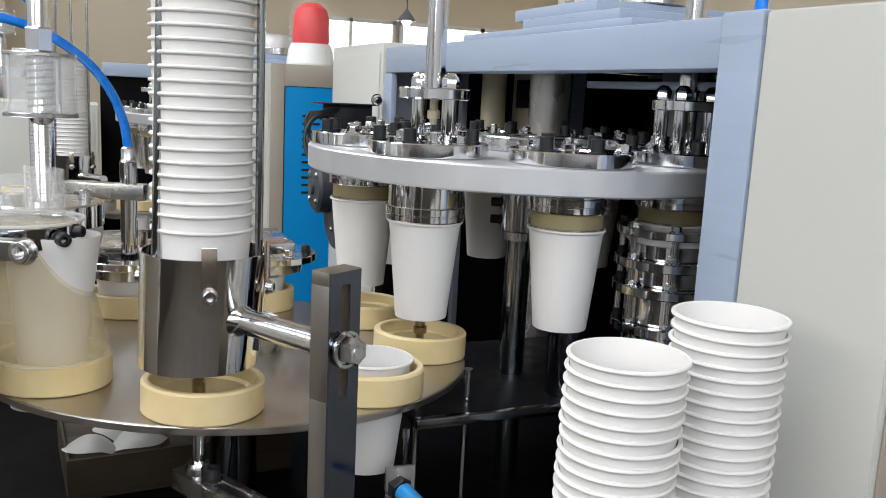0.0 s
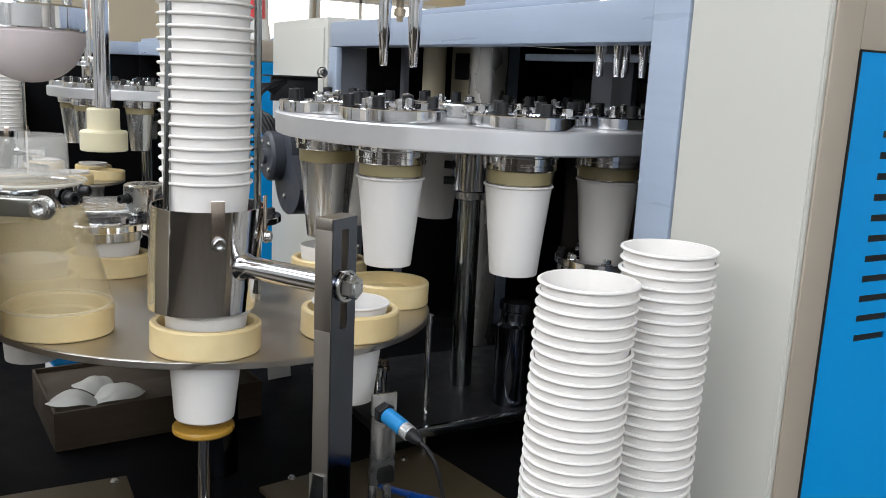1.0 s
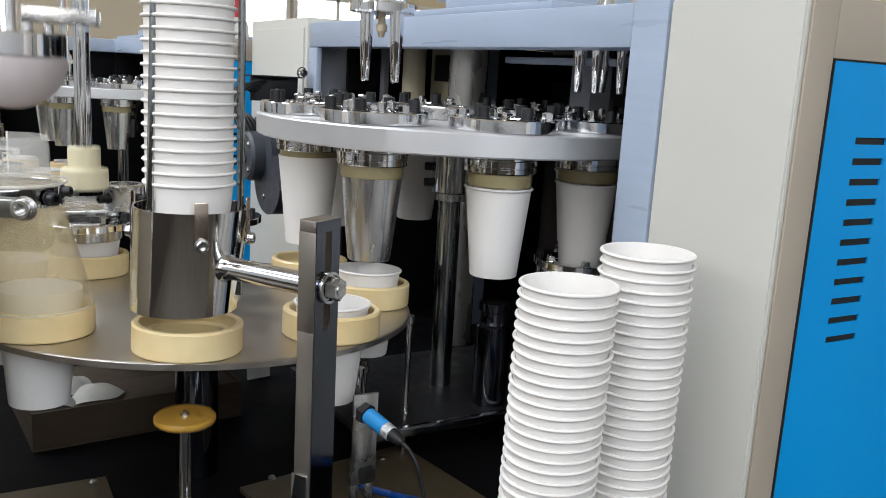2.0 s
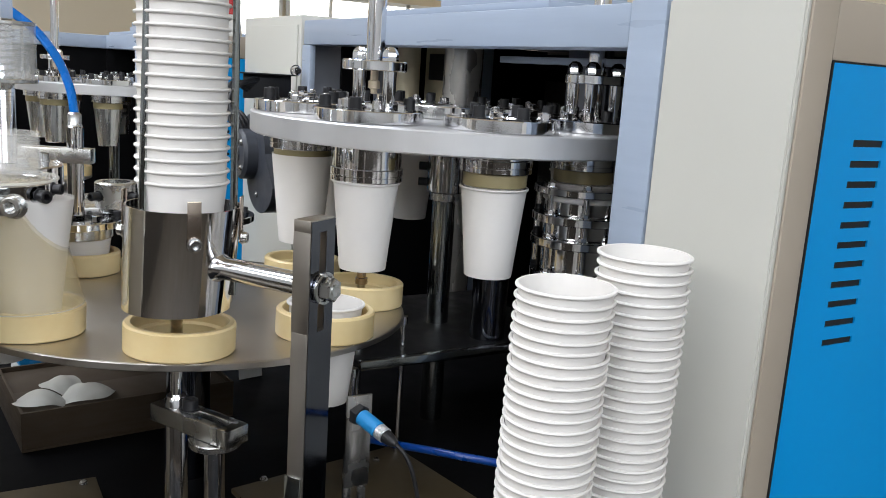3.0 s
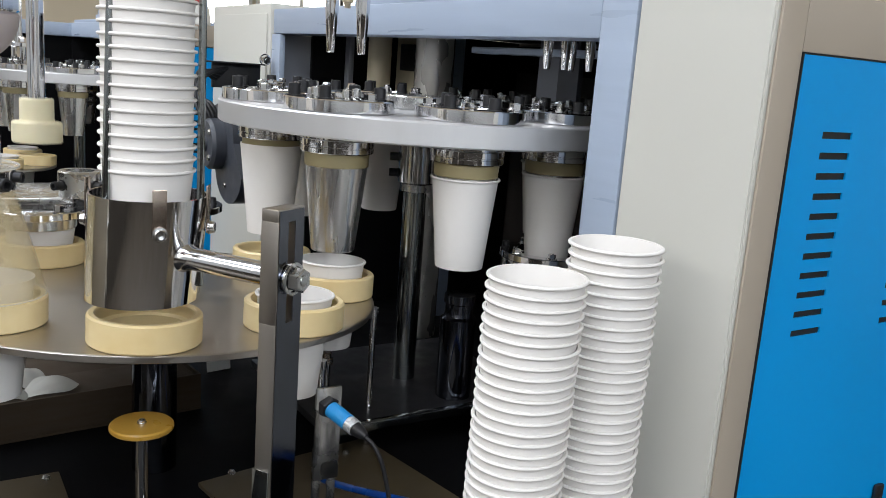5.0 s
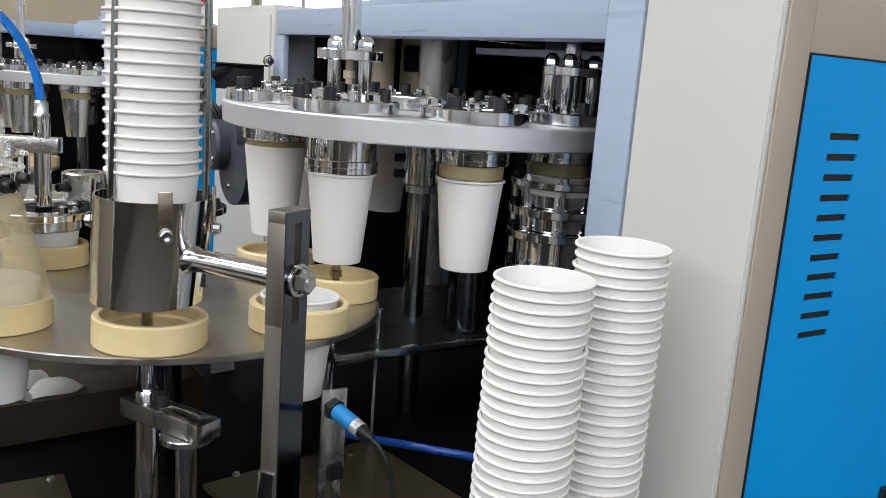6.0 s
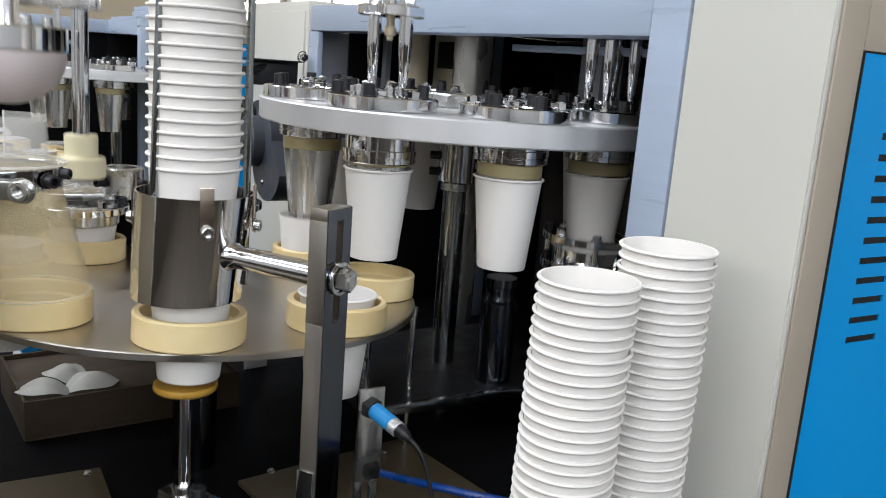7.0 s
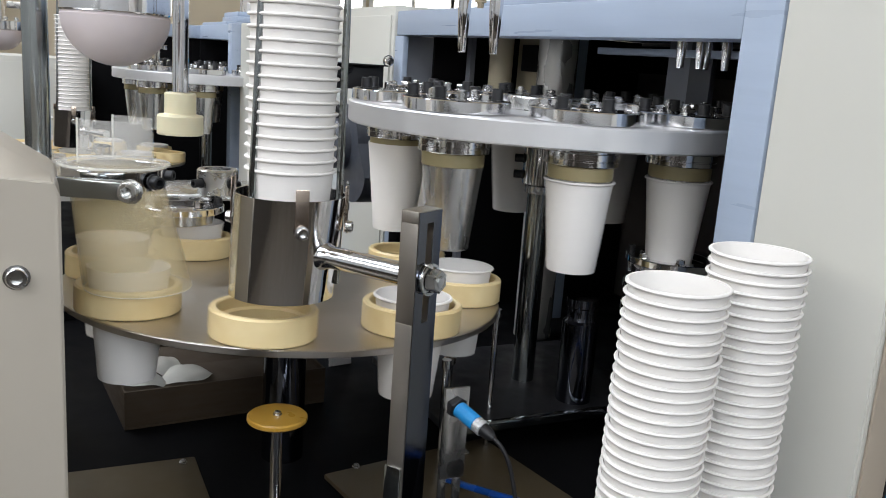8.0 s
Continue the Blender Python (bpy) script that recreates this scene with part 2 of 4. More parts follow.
tagged(part("wall_back", box(x1, x1 + 0.2, y0, y1, 0, zt, 0), PALEWALL, smooth=False), "unseen factory end wall, pale grey to cool the metal's reflections", "wall", kind="structure")
tagged(part("wall_near", box(x0, x1, y0 - 0.2, y0, 0, zt, 0), PALEWALL, smooth=False), "unseen factory wall on the aisle, pale grey to cool the metal's reflections", "wall", kind="structure")


def ceiling():
    """A flat roof with long roof lights."""
    bm = bmesh.new()
    xs = [x0, -6.2, -5.0, -3.9, -1.3, -0.4, 2.8, x1]
    ys = [y0, -2.9, -0.5, y1]
    for i in range(len(xs) - 1):
        for j in range(len(ys) - 1):
            if j == 1 and i in (1, 3, 5):
                continue
            box(xs[i], xs[i + 1], ys[j], ys[j + 1], zt, zt + 0.15, 0, bm)
    return tagged(part("ceiling", bm, WALL, smooth=False), "pale roof with long roof lights", "ceiling", kind="structure")


ceiling()


def far_windows():
    """High windows in the far end wall, bright with daylight."""
    for i, y in enumerate((2.15, 3.2, 4.15)):
        w = tagged(empty("window_%d" % (i + 1), pose(x0, y, 1.18)), "bright steel-framed high factory window", "window", kind="structure")
        part("pane", box(0.005, 0.012, 0.03, 0.97, 0.03, 0.87, 0), GLOW, w, "pane full of daylight", smooth=False)
        bm = bmesh.new()
        for a, b, c, d in ((0, 1, 0, 0.04), (0, 1, 0.86, 0.9), (0, 0.04, 0, 0.9), (0.96, 1, 0, 0.9), (0.48, 0.52, 0, 0.9)):
            box(0.003, 0.05, a, b, c, d, 0.003, bm)
        part("window_frame", bm, WHITE, w)


far_windows()


# ---- the frame, cabinet and deck of the machine ----
def machine_frame():
    f = tagged(empty("machine_stand", pose(0, 0, 0)), "blue-grey painted square-tube steel machine frame", "frame")
    part("top_beam", box(-1.62, -0.601, 0.629, 0.687, 1.374, 1.424, 0.004), FRAMEBLUE, f)
    part("post", box(-0.600, -0.543, 0.627, 0.687, DECK_Z, 1.427, 0.004), FRAMEBLUE, f)
    part("post", box(-1.622, -1.575, 0.627, 0.640, DECK_Z, 1.373, 0.003), FRAMEBLUE, f)
    part("side_sheet", box(-1.603, -1.598, 0.6405, 0.752, DECK_Z, 1.3735, 0.001), SLATE, f, "slate grey inner side sheet")
    part("sheet_seam", box(-1.5978, -1.5955, 0.715, 0.718, DECK_Z, 1.373, 0), STEEL, f, smooth=False)
    part("inner_strip", box(-1.549, -1.530, 0.764, 0.776, DECK_Z, 1.399, 0.001), SLATE, f, "slate grey upright strip")
    part("rear_sheet", box(-1.50, -1.40, 0.862, 0.868, 1.215, 1.399, 0.001), DUCT, f, "dusty beige rear sheet")
    part("rear_window", box(-1.478, -1.402, 0.858, 0.8615, 1.318, 1.372, 0.001), BLACK, f, "black window in the rear sheet")
    part("guide_plate", box(-0.992, -0.936, 0.850, 0.860, 1.20, 1.399, 0.001), SLATE, f, "slate grey guide plate")
    part("guide_plate", box(-0.934, -0.885, 0.845, 0.855, 1.20, 1.399, 0.001), GREYPLASTIC, f, "grey guide plate")
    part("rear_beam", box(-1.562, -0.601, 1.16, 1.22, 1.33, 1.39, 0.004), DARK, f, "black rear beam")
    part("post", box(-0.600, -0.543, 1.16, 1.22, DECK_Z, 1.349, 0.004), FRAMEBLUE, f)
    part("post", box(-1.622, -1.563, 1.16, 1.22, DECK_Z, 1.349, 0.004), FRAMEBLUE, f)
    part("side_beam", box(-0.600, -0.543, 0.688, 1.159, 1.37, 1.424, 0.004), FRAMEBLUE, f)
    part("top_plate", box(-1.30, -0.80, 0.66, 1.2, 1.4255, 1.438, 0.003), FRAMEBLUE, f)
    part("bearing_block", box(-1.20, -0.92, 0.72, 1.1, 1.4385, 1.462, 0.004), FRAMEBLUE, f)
    # Added sheet that shuts the bay off from light above.
    part("bay_shade_sheet", box(-1.56, -0.56, 0.69, 1.22, 1.4, 1.408, 0), DARK, f, "added black sheet that keeps light out of the bay", smooth=False)
    part("inner_rail", box(-1.12, -0.61, 0.80, 0.83, 1.358, 1.369, 0.002), FRAMEBLUE, f)
    part("inner_post", box(-1.44, -1.40, 0.93, 0.97, DECK_Z, 1.399, 0.003), FRAMEBLUE, f)
    part("back_panel", box(-1.60, -0.56, 1.225, 1.235, DECK_Z, 1.42, 0), DUSTY, f, "dusty dark grey sheet-steel back panel", smooth=False)
    part("guide_column", rod(0.038, DECK_Z, 1.3995, seg=40), PALEGREY, f, "worn grey guide column", pose(-1.31, 0.842, 0))
    part("duct", rod(0.024, 1.275, 1.3995, seg=24), DUCT, f, "dusty beige duct", pose(-1.46, 0.80, 0))
    return f


FRAME = machine_frame()


def left_panel():
    p = tagged(empty("side_cabinet", pose(0, 0, 0)), "cream painted sheet-steel side cabinet of the machine", "cabinet")
    part("body", box(-2.02, -1.625, 0.625, 1.2, 0.4, 1.436, 0.004), CREAM, p)
    part("front_panel", box(-1.99, -1.64, 0.6215, 0.6246, 0.45, 1.415, 0.001), CREAM, p)
    return p


left_panel()


def right_cabinet(xl, place):
    c = tagged(empty("control_cabinet", place), "tall cream and taupe control cabinet with a blue louvred door", "cabinet")
    bm = bmesh.new()
    plan = [(xl, 0.6285), (-0.3775, 0.6395), (-0.3775, 1.6), (xl, 1.6)]
    lo = [bm.verts.new((x, y, 0.02)) for x, y in plan]
    hi = [bm.verts.new((x, y, 1.425)) for x, y in plan]
    bm.faces.new(lo[::-1])
    bm.faces.new(hi)
    for i in range(4):
        j = (i + 1) % 4
        bm.faces.new((lo[i], lo[j], hi[j], hi[i]))
    bmesh.ops.bevel(bm, geom=list(bm.edges), offset=0.002, segments=2, affect="EDGES")
    part("body", bm, CREAM, c, "cream painted side sheet")
    part("door_frame", box(-0.377, -0.3735, 0.6445, 0.6800, 0.02, 1.425, 0.001), TAUPE, c, "taupe painted corner strip")
    part("door_frame", box(-0.377, -0.3735, 0.6803, 1.6, 1.3685, 1.425, 0.001), TAUPE, c, "taupe painted header")
    door = bmesh.new()
    y0_, y1_, zb, zt_ = 0.6825, 1.55, 0.06, 1.3665
    # the door sheet is pieced together round its louvre slots
    slots = []
    for col in (0.729, 0.885):
        for k in range(11):
            slots.append((col, col + 0.0485, 1.2915 - 0.0205 * k - 0.0035, 1.2915 - 0.0205 * k + 0.0035))
    zs = sorted({zb, zt_, *[s[2] for s in slots], *[s[3] for s in slots]})
    ys = [y0_, 0.729, 0.7775, 0.885, 0.9335, y1_]
    for a, b in zip(zs, zs[1:]):
        for c0, c1 in zip(ys, ys[1:]):
            if any(abs(s[0] - c0) < 1e-6 and abs(s[2] - a) < 1e-6 for s in slots):
                continue
            box(-0.3745, -0.3725, c0, c1, a, b, 0, door)
    bmesh.ops.remove_doubles(door, verts=door.verts, dist=1e-5)
    d = part("door", door, BLUE, c, "azure blue painted steel door", smooth=False)
    # A black sheet behind the slots stands in for the shade inside.
    part("louvre_shade", box(-0.3772, -0.3748, 0.70, 0.96, 1.05, 1.32, 0), BLACK, d, "black sheet standing in for the shade behind the slots", smooth=False)
    part("door_edge", box(-0.3772, -0.3718, 0.6806, 0.6818, 0.06, 1.3682, 0), BLACK, d, smooth=False)
    part("door_edge", box(-0.3772, -0.3718, 0.6822, 1.55, 1.3668, 1.3682, 0), BLACK, d, smooth=False)
    part("handle", box(-0.372, -0.366, 0.936, 0.952, 0.82, 0.876, 0.003), BLACK, d, "black swing handle")
    return c


right_cabinet(-0.541, Matrix())


def deck():
    d = tagged(empty("machine_bed", pose(0, 0, 0)), "machine bed under the rotary table, shade put into its near-black colour", "machine bed")
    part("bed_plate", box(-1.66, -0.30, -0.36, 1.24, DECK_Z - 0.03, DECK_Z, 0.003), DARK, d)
    part("apron", box(-1.64, -0.32, -0.34, 1.22, 0.02, DECK_Z - 0.031, 0.003), CREAM, d, "cream lower housing")
    part("cover_plate", box(-0.86, -0.575, 0.275, 0.53, DECK_Z + 0.001, DECK_Z + 0.008, 0.002), DECK, d, "worn cream cover plate, darkened for the table's shade", pose(-0.72, 0.40, 0, 0, 0, 9) @ pose(0.72, -0.40, 0))
    part("cover_plate", box(-0.935, -0.62, -0.06, 0.107, DECK_Z + 0.001, DECK_Z + 0.008, 0.002), DECK, d, "worn cream cover plate, darkened for the table's shade")
    for x, y in ((-0.845, 0.30), (-0.84, 0.46), (-0.92, 0.09)):
        part("plate_screw", socket_screw(0.004, 0.004, at=pose(x, y, DECK_Z + 0.0082)), STEEL, d)
    # Unseen sheet, added to keep low side light off the bed.
    part("light_block_skirt", box(-1.66, -0.87, -0.30, -0.29, DECK_Z, 1.0, 0.001), DARK, d, "unseen black sheet that blocks low side light")
    # Black sheets added where the bay and the space under the table are shaded.
    part("shade_panel", box(-1.56, -1.552, 0.69, 1.22, DECK_Z, 1.399, 0), DARK, d, "added black side sheet that keeps the bay dark", smooth=False)
    part("shade_panel", box(-1.60, -1.592, -0.34, 0.624, DECK_Z, 0.86, 0), DARK, d, "added low black sheet for the shade under the table", smooth=False)
    return d


BED = deck()


# ---- cups ----
def mesh_of(bm, name, angle=50):
    me = bpy.data.meshes.new(name)
    bm.normal_update()
    bm.to_mesh(me)
    bm.free()
    me.materials.append(PAPER)
    for p in me.polygons:
        p.use_smooth = True
    me.set_sharp_from_angle(angle=radians(angle))
    return me


def cup_meshes():
    R, B, H, t = CUP_RIM, CUP_BASE, CUP_H, 0.0006
    top = R - 0.0022
    wall = [(B - 0.0012, -H), (B, 0.0003 - H), (B + 0.0006, 0.004 - H)] + [(B + (top - B) * i / 5, -H + H * i / 5 * 0.985) for i in range(1, 5)]
    wall += [(top + 0.0003, -0.0002), (top - t, -0.0002), (top - 2 * t, -0.006), (B - 0.001, 0.004 - H), (B - 0.0012, -H)]
    rim = [(top + 0.0010 + 0.0017 * math.cos(radians(a)), -0.0017 + 0.0017 * math.sin(radians(a))) for a in range(0, 361, 36)]
    base = [(0, 0.0074 - H), (B - 0.0016, 0.0074 - H), (B - 0.0014, 0.0082 - H), (0, 0.0082 - H)]
    tall = wall[:-5] + [(top + 0.0014, 0.0105), (top + 0.0008, 0.0105), (top - 2 * t, -0.006), (B - 0.001, 0.004 - H), (B - 0.0012, -H)]
    return mesh_of(lathe(wall, 40), "sidewall"), mesh_of(lathe(tall, 40), "raw_sidewall"), mesh_of(lathe(rim, 40), "rolled_rim", 80), mesh_of(lathe(base, 32), "base")


CUP_WALL, CUP_RAW, CUP_ROLL, CUP_BOTTOM = cup_meshes()


def cup(x, y, z, rimmed=True, label="", group="", spin=0.0, tilt=(0, 0)):
    ob = new("paper_cup", CUP_WALL if rimmed else CUP_RAW)
    for name, me in (("rolled_rim", CUP_ROLL), ("base", CUP_BOTTOM))[0 if rimmed else 1:]:
        new(name, me).parent = ob
    ob.matrix_world = pose(x, y, z, tilt[0], tilt[1], spin)
    return tagged(ob, label, "cup", group)


def finished_stacks():
    rnd = random.Random(5)
    for (x, y, top, lean) in ((-0.4155, 0.424, 1.159, (0.012, -0.016)), (-0.428, 0.525, 1.180, (0.004, -0.010))):
        n = int((top - DECK_Z - CUP_H) / 0.0099) + 1
        pitch = (top - DECK_Z - CUP_H - 0.0005) / (n - 1)
        for k in range(n):
            z = top - pitch * k
            dz = top - z
            cup(x - lean[0] * dz + rnd.uniform(-0.0005, 0.0005), y + lean[1] * dz + rnd.uniform(-0.0005, 0.0005), z, True,
                "finished white paper cup nested in a tall stack", "cups in the finished stacks", rnd.uniform(0, 360), (rnd.uniform(-0.5, 0.5), rnd.uniform(-0.5, 0.5)))


finished_stacks()


# ---- the turret with its mandrels ----
def turret():
    e = tagged(empty("mandrel_turret", pose(TUR[0], TUR[1], 0, 0, 0, TUR_A)), "grey steel turret disc with eight tapered forming mandrels", "turret")
    part("disc", lathe([(0.03, DISC_BOT), (DISC_R - 0.002, DISC_BOT), (DISC_R, DISC_BOT + 0.002), (DISC_R, DISC_TOP - 0.002), (DISC_R - 0.002, DISC_TOP), (0.03, DISC_TOP), (0.03, DISC_BOT)], 128), CAST, e)
    part("hub", ring(0.012, 0.06, DISC_TOP + 0.0005, DISC_TOP + 0.02, 0.002), STEEL, e)
    sleeves = []
    src = {}
    for k in range(8):
        a = radians(45 * k)
        at = Matrix.Translation((TUR_R * math.cos(a), TUR_R * math.sin(a), 0)) @ Matrix.Rotation(a, 4, "Z")

        def put(name, make, material, label="", m=Matrix(), parent=None):
            if name not in src:
                src[name] = part(name, make(), material, parent or e, label, at @ m if parent is None else m)
                return src[name]
            o = again(src[name], parent or e, at @ m if parent is None else m)
            if label:
                o["label"] = label
            return o

        fl = put("flange", lambda: lathe([(0, DISC_TOP + 0.0004), (0.069, DISC_TOP + 0.0004), (0.0705, DISC_TOP + 0.0016), (0.0705, DISC_TOP + 0.0150), (0.069, DISC_TOP + 0.0162), (0.03, DISC_TOP + 0.0162), (0.028, DISC_TOP + 0.013), (0, DISC_TOP + 0.013)], 56), CHROME, "polished steel flange")
        zt0 = DISC_TOP + 0.0164
        for i in range(6):
            b = radians(60 * i + 14)
            rr = 0.057 if i % 2 else 0.052
            m = pose(rr * math.cos(b), rr * math.sin(b), zt0, 0, 0, 17 * i)
            if i % 3 == 1:
                put("hex_bolt", lambda: hex_bolt(0.0082, 0.0075), CHROME, m=m, parent=fl)
            else:
                put("cap_screw", lambda: socket_screw(0.0076, 0.0155), BLACK, m=m, parent=fl)
        for i in range(3):
            b = radians(120 * i + 50)
            put("stud_nut", lambda: hex_bolt(0.0056, 0.010), STEEL, m=pose(0.031 * math.cos(b), 0.031 * math.sin(b), zt0), parent=fl)
        put("centre_nut", lambda: hex_bolt(0.0115, 0.008), CHROME, m=pose(0, 0, zt0 - 0.003), parent=fl)
        cone = put("mandrel", lambda: lathe([(0, MANDREL_RIM - 0.1105), (0.0272, MANDREL_RIM - 0.1095), (0.0283, MANDREL_RIM - 0.1083), (0.0399, MANDREL_RIM + 0.0005), (0.0399, MANDREL_RIM + 0.003), (0.03, MANDREL_RIM + 0.004), (0.03, DISC_BOT - 0.0005)], 48), ALU, "polished tapered mandrel")
        put("band", lambda: ring(0.0305, 0.0412, MANDREL_RIM + 0.001, MANDREL_RIM + 0.0185, 0.001), TAN, "tan fibre band", parent=cone)
        put("collar_neck", lambda: ring(0.031, 0.0425, MANDREL_RIM + 0.0187, DISC_BOT - 0.0003, 0.0008), STEEL, parent=cone)
        sl = put("stripper_sleeve", lambda: lathe([(r, MANDREL_RIM + z) for r, z in (
            (0.0428, 0.0190), (0.0462, 0.0190), (0.0468, 0.0197), (0.0468, 0.0250), (0.0460, 0.0257), (0.0460, 0.0268), (0.0472, 0.0276),
            (0.0472, 0.0350), (0.0464, 0.0357), (0.0448, 0.0360), (0.0448, 0.0640), (0.0428, 0.0640), (0.0428, 0.0190))], 48), CHROME, "polished stripper sleeve")
        sleeves.append((sl, at))
    return e, sleeves


TURRET, SLEEVES = turret()


def turret_column():
    c = tagged(empty("turret_column", pose(TUR[0], TUR[1], 0)), "polished steel turret column with a split clamp collar", "column")
    part("shaft", rod(0.0175, DECK_Z, 1.15, seg=32), DARKCHROME, c)
    part("collar", rod(0.0278, 1.156, DISC_BOT - 0.001, 0.0015, 40), CHROME, c)
    part("ring_nut", ring(0.0176, 0.0225, 1.143, 1.1555, 0.001, 32), STEEL, c)
    for z in (1.170, 1.194, 1.218):
        for a in (-119, 61):
            part("clamp_screw", socket_screw(0.0062, 0.014, at=pose(0, 0, z, 0, 0, a) @ pose(0.0274, 0, 0, 0, 90, 0)), BLACK, c)
    return c


COLUMN = turret_column()


# ---- the rotary table ----
def rotary_table():
    e = tagged(empty("rotary_table", TILT @ pose(TAB[0], TAB[1], 0, 0, 0, TAB_A)), "brushed steel rotary table with eight cream nylon cup rings", "table")
    # plate pierced under each ring
    bm = bmesh.new()
    outer, holes = 0.276, 0.046
    prof = [(0.05, TABLE_Z - 0.007), (TAB_R - 0.047, TABLE_Z - 0.007), (TAB_R - 0.047, TABLE_Z), (0.05, TABLE_Z), (0.05, TABLE_Z - 0.007)]
    lathe(prof, 128, bm)
    n = 36
    for k in range(8):
        a = radians(45 * k)
        c = Vector((TAB_R * math.cos(a), TAB_R * math.sin(a)))
        inner, outs = [], []
        half = radians(22.5)
        rim = [Vector((rr * math.cos(a + g), rr * math.sin(a + g))) - c for rr in (outer, TAB_R - 0.047) for g in (-half, half)]
        for b in sorted([2 * math.pi * i / 32 + a for i in range(32)] + [(math.atan2(q.y, q.x) - a) % (2 * math.pi) + a for q in rim]):
            d = Vector((math.cos(b), math.sin(b)))
            inner.append(c + d * holes)
            # out to the sector's edge
            lo, hi = 0.0, 0.2
            for _ in range(30):
                mid = (lo + hi) / 2
                p = c + d * mid
                ang = (math.atan2(p.y, p.x) - a + math.pi) % (2 * math.pi) - math.pi
                if p.length < outer and p.length > TAB_R - 0.047 and abs(ang) < half:
                    lo = mid
                else:
                    hi = mid
            outs.append(c + d * lo)
        for z in (TABLE_Z, TABLE_Z - 0.007):
            vi = [bm.verts.new((p.x, p.y, z)) for p in inner]
            vo = [bm.verts.new((p.x, p.y, z)) for p in outs]
            for i in range(n):
                j = (i + 1) % n
                f = (vi[i], vo[i], vo[j], vi[j])
                bm.faces.new(f if z == TABLE_Z else f[::-1])
            if z == TABLE_Z:
                top_i = vi
        for i in range(n):
            j = (i + 1) % n
            bm.faces.new((top_i[j], top_i[i], vi[i], vi[j]))
    lathe([(outer - 0.001, TABLE_Z - 0.008), (outer + 0.001, TABLE_Z - 0.007), (outer + 0.001, TABLE_Z - 0.001), (outer - 0.001, TABLE_Z + 0.0002)], 160, bm)
    bmesh.ops.remove_doubles(bm, verts=bm.verts, dist=0.0012)
    part("table_plate", bm, PLATE, e, "brushed steel plate", smooth=False)
    part("hub", rod(0.055, TABLE_Z - 0.02, TABLE_Z + 0.035, 0.003, 40), STEEL, e)
    first = None
    for k in range(8):
        a = radians(-45 * k)
        m = Matrix.Translation((TAB_R * math.cos(a), TAB_R * math.sin(a), 0)) @ Matrix.Rotation(a * 3, 4, "Z")
        if first is None:
            first = part("cup_ring", lathe([(0.0425, TABLE_Z + 0.0005), (RING_R - 0.001, TABLE_Z + 0.0005), (RING_R, TABLE_Z + 0.002), (RING_R, RING_TOP - 0.0022), (RING_R - 0.002, RING_TOP), (0.0495, RING_TOP), (0.0482, RING_TOP - 0.0015), (0.0475, RING_TOP - 0.013), (0.0425, RING_TOP - 0.015), (0.0425, TABLE_Z + 0.0005)], 56), NYLON, e, "cream nylon ring", m)
        else:
            again(first, e, m)
    return e


TABLE = rotary_table()


def table_column():
    c = tagged(empty("table_column", pose(TAB[0], TAB[1], 0)), "dark steel column carrying the rotary table", "column")
    part("shaft", rod(0.028, DECK_Z, TABLE_Z - 0.0225, seg=40), DARKMIRROR, c)
    return c


table_column()


# ---- the take-up tower ----
HX, HY = -0.702, 0.155
STACK = (-0.6887, 0.1573)


def tower():
    t = tagged(empty("stacking_tower", pose(HX, HY, 0)), "polished steel stacking sleeve with guide rods round a cup stack", "stacker")
    lean = (0.0059, 0.0055)
    part("sleeve", loft([(0, 0, 0.0518, 1.0854), (0, 0, 0.0540, 1.0854), (*lean, 0.0565, 1.1900), (*lean, 0.0543, 1.1900), (0, 0, 0.0518, 1.0854)], 96), CHROME, t, "mirror-polished steel sleeve")
    for a, tip in ((-62, 0.030), (60, 0.0), (176, 0.0)):
        m = pose(0.0515 * math.cos(radians(a)) + 0.004, 0.0515 * math.sin(radians(a)) + 0.004, 1.10) @ Vector((0.52 * tip, 0.85 * tip, 1)).to_track_quat("Z", "Y").to_matrix().to_4x4()
        part("guide_rod", rod(0.0036, 0.0, 0.62, 0.0004, 14), DARKCHROME, t, "", m)
    for a in (-3, -121, 60):
        m = pose(0.005, 0.0045, 0, 0, 0, a)
        f = part("finger", box(0.0576, 0.0592, -0.0065, 0.0065, 1.155, 1.2015, 0.0007), FINGER, t, "steel spring finger with a pinkish reflection in its colour", m)
        part("screw", socket_screw(0.0058, 0.006, at=pose(0.0594, 0, 1.160, 0, 90, 0)), STEEL, f)
    # the arm to the slotted bar
    d = Vector((0.853, 0.522, 0))
    ang = math.degrees(math.atan2(d.y, d.x))
    part("arm", lathe([(0.019, 0.0505), (0.0165, 0.055), (0.0138, 0.0585), (0.0120, 0.063), (0.0112, 0.069), (0.0112, 0.157), (0, 0.157)], 32), CHROME, t, "welded round arm", pose(0, 0, 1.134, 0, 0, ang) @ pose(0, 0, 0, 0, 90, 0))
    return t


TOWER = tower()


